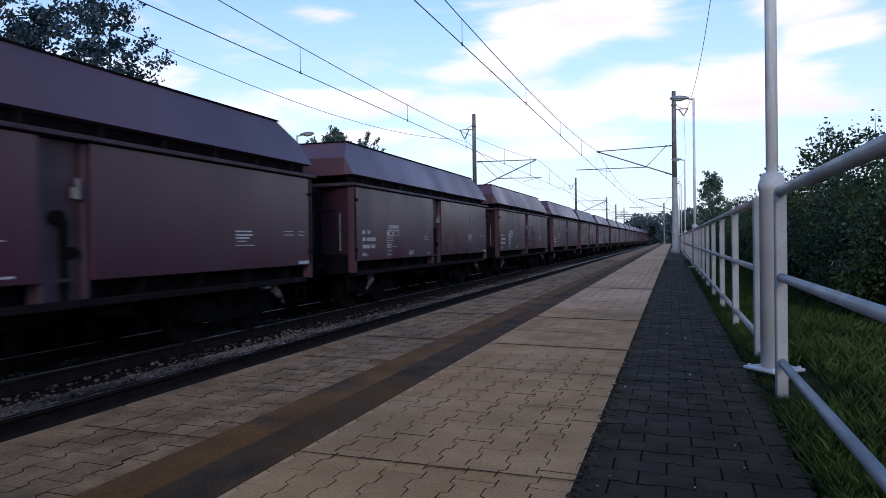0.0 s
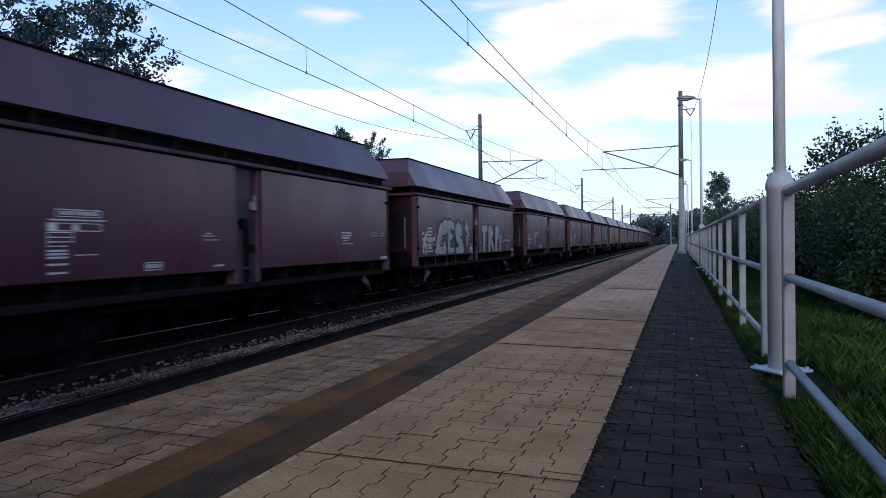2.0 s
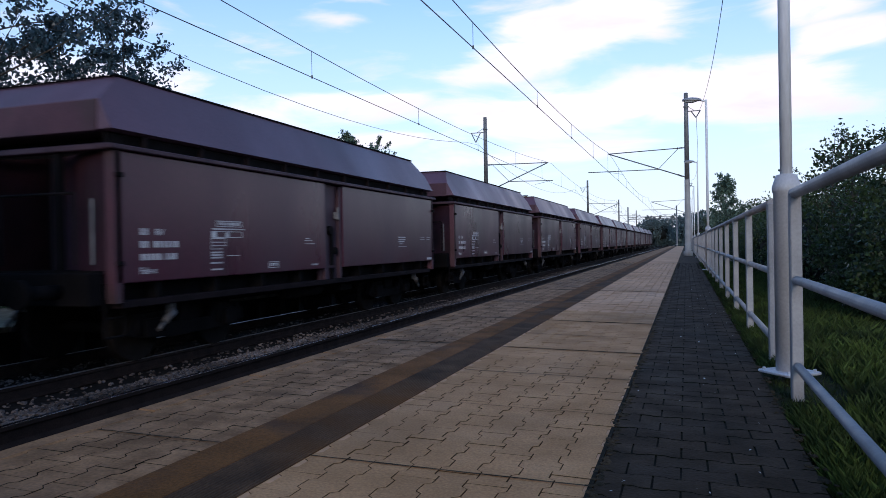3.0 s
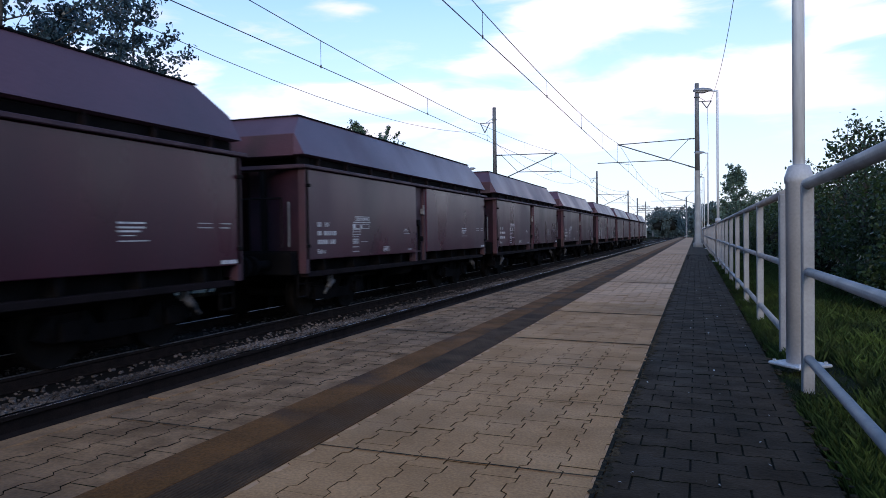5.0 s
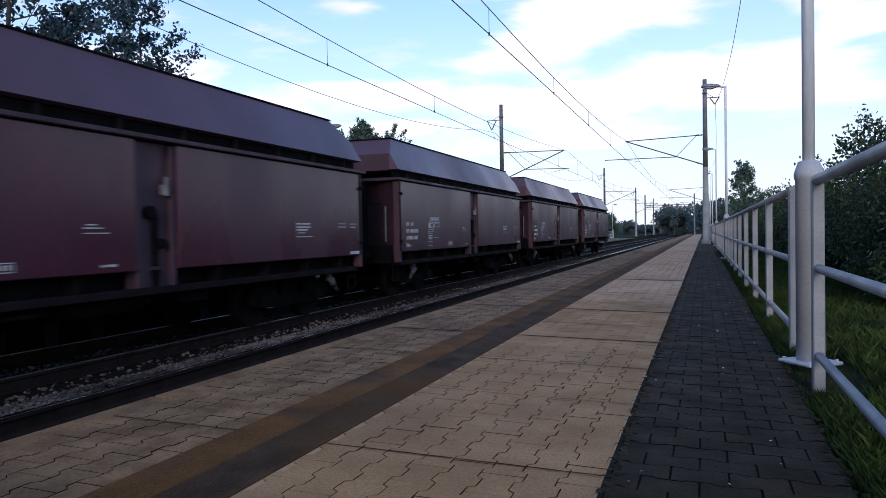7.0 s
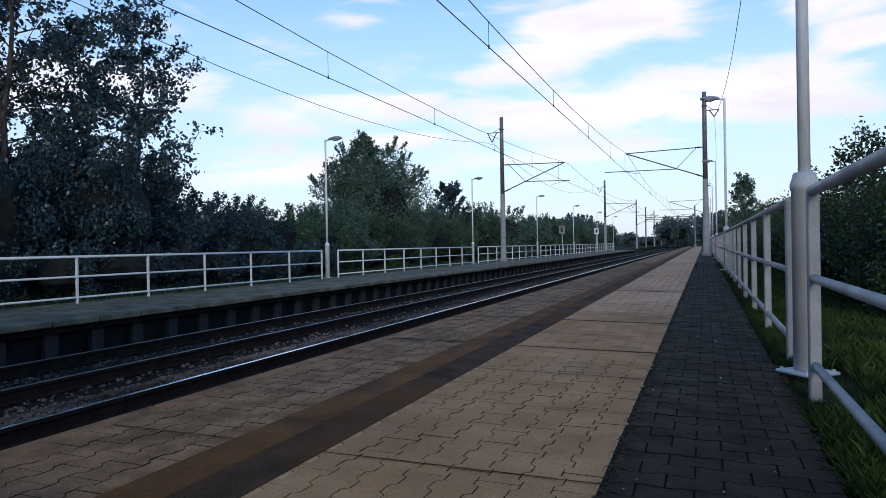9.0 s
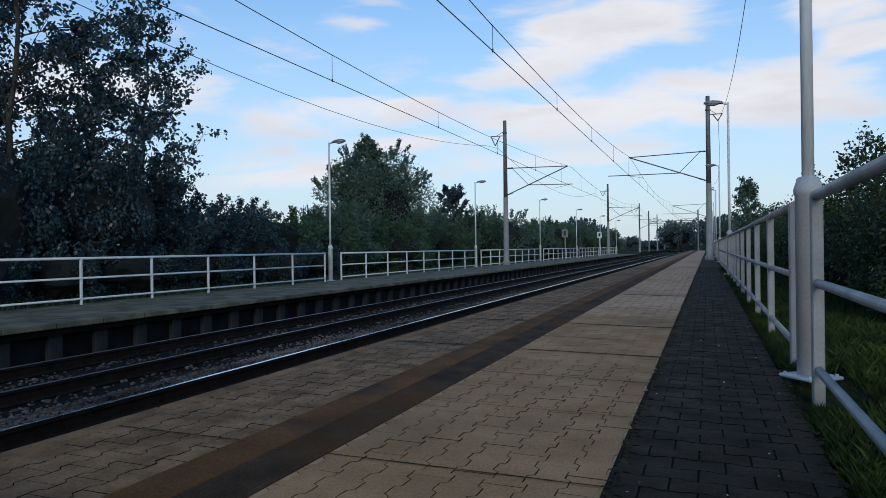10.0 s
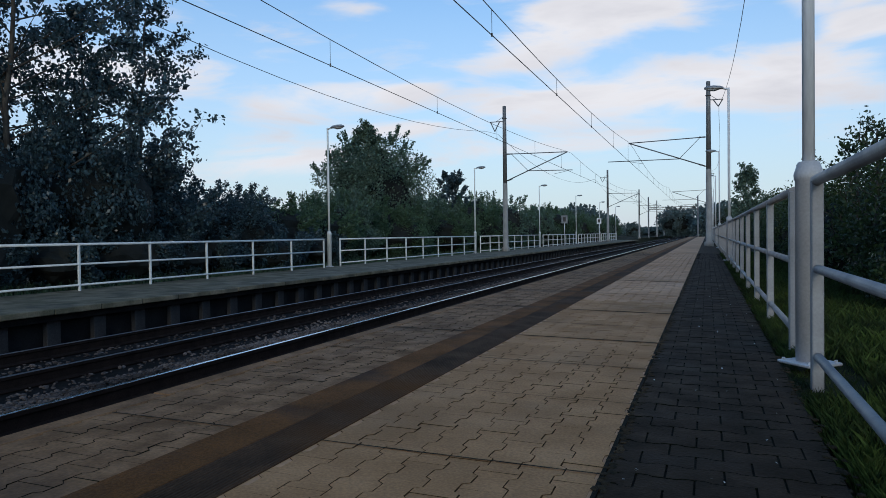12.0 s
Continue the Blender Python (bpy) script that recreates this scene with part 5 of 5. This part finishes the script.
            tube(bm, (sx * 0.88, ey * 6.3, 0.87), (sx * 0.88, ey * 6.88, 0.87), 0.09, n=12)
            tube(bm, (sx * 0.88, ey * 6.88, 0.87), (sx * 0.88, ey * 6.97, 0.87), 0.18, n=18)
            part("buffer", bm, M["wagon_dark"], w, "round steel buffer")
            bm = bmesh.new()
            for z in (0.25, 0.5):
                tube(bm, (sx * 1.32, ey * 5.72, z), (sx * 1.32, ey * 6.05, z), 0.018, n=6)
            for yy in (5.72, 6.05):
                tube(bm, (sx * 1.32, ey * yy, 0.25), (sx * 1.32, ey * yy, 0.95), 0.018, n=6)
            part("step", bm, M["wagon_dark"], w, "bent steel shunter's step")
            bm = bmesh.new()
            tube(bm, (sx * 1.4, ey * 4.85, 0.5), (sx * 1.38, ey * 5.02, 0.36), 0.06, 0.05, n=8)
            tube(bm, (sx * 1.38, ey * 5.02, 0.36), (sx * 1.38, ey * 5.14, 0.26), 0.03, n=8)
            box(bm, min(sx * 1.3, sx * 1.4), max(sx * 1.3, sx * 1.4), ey * 4.85 - 0.03, ey * 4.85 + 0.03, 0.48, 0.64)
            part("pneumatic_valve", bm, M["galv_dim"], w, "dusty grey valve handle")
    bm = bmesh.new()
    for sx in (-1, 1):
        box(bm, sx * 1.05 - 0.045, sx * 1.05 + 0.045, -5.55, 5.55, 3.748, 3.775)
        box(bm, -1.0, 1.0, sx * 5.47 - 0.05, sx * 5.47 + 0.05, 3.75, 3.777)
    part("rim", bm, M["wagon_dark"], w, "dark rolled rim round the open top")
    part("upper_hopper", hopper_shell(), M["wagon_up"], w, "purple-brown leaning hopper top, sky light in its paler colour")
    for ey in (-1, 1):
        bm = bmesh.new()
        prism(bm, [(ey * 6.095, 2.92), (ey * 6.075, 3.32), (ey * 6.06, 3.32), (ey * 6.08, 2.92)], -1.28, 1.28, "x")
        part("end_plate", bm, M["wagon_end"], w, "dull red upper end plate")
        bm = bmesh.new()
        prism(bm, [(ey * 5.55, 2.95), (ey * 5.62, 2.95), (ey * 4.5, 1.0), (ey * 4.42, 1.0)], -0.95, 0.95, "x")
        part("end_slope", bm, M["wagon_dark"], w, "sloping hopper end sheet")
        bm = bmesh.new()
        box(bm, -1.5, 1.5, min(ey * 5.95, ey * 6.15), max(ey * 5.95, ey * 6.15), 2.665, 2.74, 0.01)
        part("end_beam", bm, M["ledge"], w)
        for x in (-0.62, 0.62):
            bm = bmesh.new()
            box(bm, x - 0.05, x + 0.05, min(ey * 6.0, ey * 6.1), max(ey * 6.0, ey * 6.1), 1.1, 2.67, 0.008)
            part("end_stanchion", bm, M["wagon_dark"], w)
        bm = bmesh.new()
        box(bm, -1.35, 1.35, min(ey * 6.1, ey * 6.34), max(ey * 6.1, ey * 6.34), 0.68, 1.1, 0.015)
        box(bm, -1.3, 1.3, min(ey * 4.6, ey * 6.2), max(ey * 4.6, ey * 6.2), 1.06, 1.12)
        part("buffer_beam", bm, M["wagon_dark"], w)
        bm = bmesh.new()
        for x in (-1.2, 0, 1.2):
            tube(bm, (x, ey * 6.38, 1.2), (x, ey * 6.38, 2.1), 0.02, n=6)
        tube(bm, (-1.2, ey * 6.38, 2.1), (1.2, ey * 6.38, 2.1), 0.02, n=6)
        part("end_railing", bm, M["sill"], w)
        bm = bmesh.new()
        box(bm, -0.06, 0.06, min(ey * 6.4, ey * 6.98), max(ey * 6.4, ey * 6.98), 0.98, 1.08, 0.02)
        tube(bm, (0.25, ey * 6.4, 0.95), (0.25, ey * 6.9, 0.6), 0.03, n=6)
        part("coupler", bm, M["wagon_dark"], w)
    # underframe and inner box, in the near-black that includes underbody shade
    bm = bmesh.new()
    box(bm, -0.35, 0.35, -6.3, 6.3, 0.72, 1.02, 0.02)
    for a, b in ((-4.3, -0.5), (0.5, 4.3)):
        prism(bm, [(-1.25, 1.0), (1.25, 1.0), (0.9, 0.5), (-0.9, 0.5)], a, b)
    part("underframe", bm, M["wagon_dark"], w, "centre sill and discharge chutes, underbody shade in their colour")
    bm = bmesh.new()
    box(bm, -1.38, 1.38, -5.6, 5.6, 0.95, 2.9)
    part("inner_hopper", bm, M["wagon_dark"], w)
    build_bogie(w, -3.9)
    build_bogie(w, 3.9)
    bm = bmesh.new()
    tube(bm, (1.0, -1.2, 0.55), (1.0, 0.1, 0.55), 0.17, n=14)
    part("air_tank", bm, M["wagon_dark"], w)
    bm = bmesh.new()
    box(bm, 0.85, 1.2, 0.8, 1.4, 0.42, 0.75, 0.02)
    part("brake_box", bm, M["wagon_dark"], w)
    # stencils on the platform side
    rows = []
    y = -HALF
    for z, spans in ((1.58, ((0.42, 0.58),)), (1.41, ((0.42, 0.58), (0.68, 1.2))), (1.24, ((0.42, 0.82), (0.9, 1.17)))):
        for a, b in spans:
            k = a
            while k < b - 0.03:
                rows.append((y + k, y + min(b, k + 0.062), z, z + 0.088))
                k += 0.085
    bars(rows, M["mark"], "number_marking", w)
    letters("marking_letters", "RIV", 0.125, M["mark"], w, facing(y + 0.7, 1.58, 1.506), 0.002)
    letters("marking_letters", "Fals-x", 0.125, M["mark"], w, facing(y + 0.4, 1.06, 1.506), 0.002, wide=1.1)
    rows = [(y + 2.05, y + 2.73, 1.8, 1.815), (y + 2.05, y + 2.73, 1.72, 1.73), (y + 2.05, y + 2.062, 1.72, 1.81), (y + 2.72, y + 2.732, 1.72, 1.81),
            (y + 1.95, y + 2.8, 1.675, 1.695), (y + 1.93, y + 2.73, 1.64, 1.65), (y + 1.93, y + 2.73, 1.55, 1.562), (y + 2.72, y + 2.732, 1.55, 1.65), (y + 1.93, y + 2.06, 1.56, 1.64),
            (y + 2.28, y + 2.38, 1.565, 1.635)]
    for i in range(5):
        rows.append((y + 2.12 + 0.115 * i, y + 2.2 + 0.115 * i, 1.745, 1.79))
    for z in (1.53, 1.475, 1.42, 1.37):
        rows.append((y + 1.92, y + 2.3 - 0.1 * (z < 1.4), z, z + 0.012))
    rows += [(y + 1.92, y + 1.93, 1.37, 1.54), (y + 2.28, y + 2.29, 1.44, 1.54)]
    for z in (1.31, 1.27, 1.23, 1.15, 1.05):
        rows.append((y + 1.92, y + 2.2, z, z + 0.025))
    rows += [(y + 2.32, y + 2.66, 1.26, 1.272), (y + 3.5, y + 3.84, 1.03, 1.042), (y + 3.5, y + 3.84, 1.13, 1.142), (y + 3.5, y + 3.512, 1.03, 1.14), (y + 3.83, y + 3.842, 1.03, 1.14)]
    rows += [(y + 3.54 + 0.07 * i, y + 3.58 + 0.07 * i, 1.06, 1.115) for i in range(4)]
    rows += [(y + 4.75, y + 5.05, 1.5, 1.515), (y + 4.75, y + 5.15, 1.44, 1.452), (y + 4.8, y + 4.95, 1.54, 1.555), (y + 5.0, y + 5.25, 1.03, 1.06)]
    bars(rows, M["mark"], "load_table", w)
    e = HALF
    rows = [(e - 2.6, e - 2.12 - 0.08 * (z < 1.5), z, z + 0.025) for z in (1.58, 1.52, 1.47)] + [(e - 2.55, e - 2.3, 1.42, 1.435), (e - 2.6, e - 2.05, 1.35, 1.365)]
    rows += [(e - 1.04, e - 0.72, 1.53, 1.548), (e - 1.04, e - 0.72, 1.595, 1.61), (e - 0.53, e - 0.3, 1.53, 1.545), (e - 0.53, e - 0.25, 1.595, 1.608), (e - 0.52, e - 0.12, 0.98, 1.04)]
    bars(rows, M["mark"], "end_marking", w)
    return w


# the body stands on its bogies a little above the building height of its parts
BODY = Matrix.Translation((0, 0, 0.216)) @ Matrix.Diagonal((1, 0.977, 0.977, 1))


def seat_body(w, skip=()):
    for ob in w.children:
        if ob not in skip and not ob.name.startswith("bogie"):
            ob.matrix_basis = BODY @ ob.matrix_basis


def strokes(name, chains, grow, off, material, parent, label):
    """Fat round-ended paint strokes: each chain is (y, z, radius) from end to end."""
    bm = bmesh.new()
    k = 0
    for chain in chains:
        for a, b in zip(chain, chain[1:]):
            d = Vector((b[0] - a[0], b[1] - a[1]))
            th = math.atan2(d.y, d.x)
            ring = []
            for (cy, cz, r), t0 in ((b, th - math.pi / 2), (a, th + math.pi / 2)):
                for q in range(9):
                    t = t0 + math.pi * q / 8
                    ring.append(bm.verts.new((off + 0.0002 * k, cy + (r + grow) * 1.1 * math.cos(t), max(0.97, cz + (r + grow) * math.sin(t)))))
            bm.faces.new(ring)
            k += 1
    return part(name, bm, material, parent, label)


def spray(w):
    """Silver bubble letters and smaller tags on one wagon."""
    big = [
        [(-3.5, 1.84, 0.22), (-3.93, 1.75, 0.18), (-4.21, 1.45, 0.16), (-4.27, 1.22, 0.17), (-3.95, 1.1, 0.1), (-3.63, 1.14, 0.14), (-3.65, 1.34, 0.07)],
        [(-3.16, 1.93, 0.11), (-3.18, 1.62, 0.13), (-3.2, 1.13, 0.12)], [(-3.1, 1.95, 0.11), (-2.74, 1.86, 0.12)], [(-3.14, 1.5, 0.11), (-2.92, 1.54, 0.08)],
        [(-3.16, 1.1, 0.09), (-2.74, 1.12, 0.07)],
        [(-1.98, 1.71, 0.19), (-2.22, 1.9, 0.13), (-2.41, 1.72, 0.13), (-2.3, 1.47, 0.12), (-1.87, 1.28, 0.15), (-1.74, 1.13, 0.13), (-2.4, 1.08, 0.09)],
    ]
    small = [
        [(0.85, 1.83, 0.1), (1.38, 1.84, 0.1)], [(1.07, 1.73, 0.11), (1.05, 1.1, 0.1)],
        [(1.84, 1.83, 0.11), (1.81, 1.08, 0.1)], [(1.95, 1.87, 0.1), (2.26, 1.69, 0.09), (1.96, 1.52, 0.08)], [(2.1, 1.42, 0.08), (2.42, 1.06, 0.07)],
        [(2.88, 1.85, 0.11), (2.83, 1.07, 0.1)], [(3.0, 1.89, 0.1), (3.26, 1.71, 0.09), (3.02, 1.52, 0.09)], [(3.5, 1.58, 0.07), (3.49, 1.06, 0.08)],
    ]
    dots = [[(-1.18, 1.45, 0.08), (-1.2, 1.28, 0.09)], [(-1.39, 1.78, 0.07), (-1.36, 2.02, 0.04)], [(-1.08, 1.82, 0.06), (-1.22, 1.93, 0.05)]]
    tag = [[(-5.33, 1.54, 0.07), (-5.5, 1.35, 0.08), (-5.56, 1.15, 0.04)], [(-5.3, 1.3, 0.06), (-5.32, 1.07, 0.06)], [(-4.45, 1.1, 0.07), (-4.3, 1.03, 0.05)]]
    strokes("graffiti_outline", big, 0.075, 1.5062, M["outline"], w, "black graffiti outline")
    strokes("graffiti_outline", small, 0.085, 1.5062, M["outline"], w, "black graffiti outline")
    strokes("graffiti_letters", big, 0.0, 1.5145, M["graffiti"], w, "fat silver bubble letters")
    strokes("graffiti_letters", small, 0.03, 1.5145, M["graffiti"], w, "smaller silver letters")
    strokes("graffiti_patch", dots, 0.0, 1.5145, M["graffiti"], w, "silver paint dabs")
    thin = [[(0.42, 1.02, 0.02), (0.62, 1.08, 0.03), (0.82, 1.2, 0.02)], [(0.5, 1.36, 0.03), (0.74, 1.3, 0.03)], [(4.0, 1.36, 0.02), (4.5, 1.42, 0.035), (5.3, 1.4, 0.03)],
            [(4.55, 1.22, 0.03), (4.7, 1.05, 0.02)], [(4.9, 1.2, 0.03), (5.05, 1.04, 0.03)], [(-1.3, 2.0, 0.05), (-1.2, 1.72, 0.05), (-0.95, 1.62, 0.04)], [(-1.35, 1.55, 0.02), (-1.0, 1.58, 0.02)]]
    strokes("graffiti_scribble", thin, 0.0, 1.512, M["graffiti"], w, "thin silver scribbles")
    bars([(-0.86, -0.5, 1.04, 1.06), (-0.86, -0.5, 1.26, 1.275), (-0.82, -0.55, 1.1, 1.2), (-0.8, -0.58, 1.0, 1.015)], M["mark"], "spray_box", w, 1.5065)
    strokes("graffiti_tag", tag, 0.0, 1.512, M["cream"], w, "faded cream spray tag")
    bars([(-4.4, -4.385, 0.68, 0.98), (-3.3, -3.275, 0.63, 1.0), (-2.35, -2.33, 0.7, 1.0)], M["lever"], "paint_drip", w, 1.462)
    bars([(-5.2, -4.75 - 0.06 * (i % 3), 1.08 + 0.095 * i, 1.13 + 0.095 * i) for i in range(8)], M["cream"], "paint_bars", w, 1.5065)
    bars([(-4.8, -4.45, 1.6, 1.615), (-4.8, -4.45, 1.3, 1.315), (-4.8, -4.785, 1.3, 1.6), (-4.465, -4.45, 1.3, 1.6), (-4.72, -4.56, 1.4, 1.52)], M["mark"], "spray_box", w, 1.5065)


# uneven slack in the couplings: how far each wagon from the tail stands off an even spacing
SLACK = {4: -0.75, 5: -0.75, 6: -0.3, 7: -0.3, 8: -0.3, 9: -0.3, 10: -0.3, 11: -1.05, 12: -1.05, 13: -0.45, 14: -0.45, 15: -0.45, 16: -0.45}


def train_rows(k):
    """Where wagon k, counted from the tail, stands: TAIL gives the tail sheet's edge along the track."""
    return [(t, pose(FAR_X, 0.977 * (y - HALF - PITCH * k + SLACK.get(k, 0.0)), FAR_RAIL_Z)) for t, y in TAIL]


TAIL = [(0.0, 238.85), (0.5, 226.35), (1.0, 213.1), (1.5, 200.1), (2.0, 186.75), (2.5, 173.85), (3.0, 160.65), (5.0, 108.75), (5.5, 95.5), (6.0, 82.0), (6.5, 68.6),
        (7.0, 56.1), (8.8, 9.1), (9.0, 3.6), (10.0, -22.5), (11.0, -48.6), (12.0, -74.7)]


def build_train():
    first = build_wagon()
    seat_body(first)
    train = [first]
    for k in range(1, 17):
        train.append(copy_thing(first, pose(FAR_X, 0, FAR_RAIL_Z)))
    plain = list(train[11].children)
    spray(train[11])
    seat_body(train[11], plain)
    plain = list(train[0].children)
    tagged(train[11], "oxide-red coal hopper wagon sprayed with silver graffiti")
    tagged(train[0], "last oxide-red coal hopper wagon with a tail lamp")
    bm = bmesh.new()
    box(bm, 1.2, 1.32, 6.32, 6.52, 1.98, 2.24, 0.02)
    tube(bm, (1.26, 6.02, 1.8), (1.26, 6.42, 1.99), 0.022, n=8)
    tube(bm, (1.26, 6.42, 2.24), (1.26, 6.42, 2.33), 0.02, n=8)
    part("tail_lamp", bm, M["mark"], train[0], "pale boxed tail lamp on a rod")
    seat_body(train[0], plain)
    return train


TRAIN = build_train()
build_near_platform()


def motions():
    for k, w in enumerate(TRAIN):
        walk(w, train_rows(k))


motions()
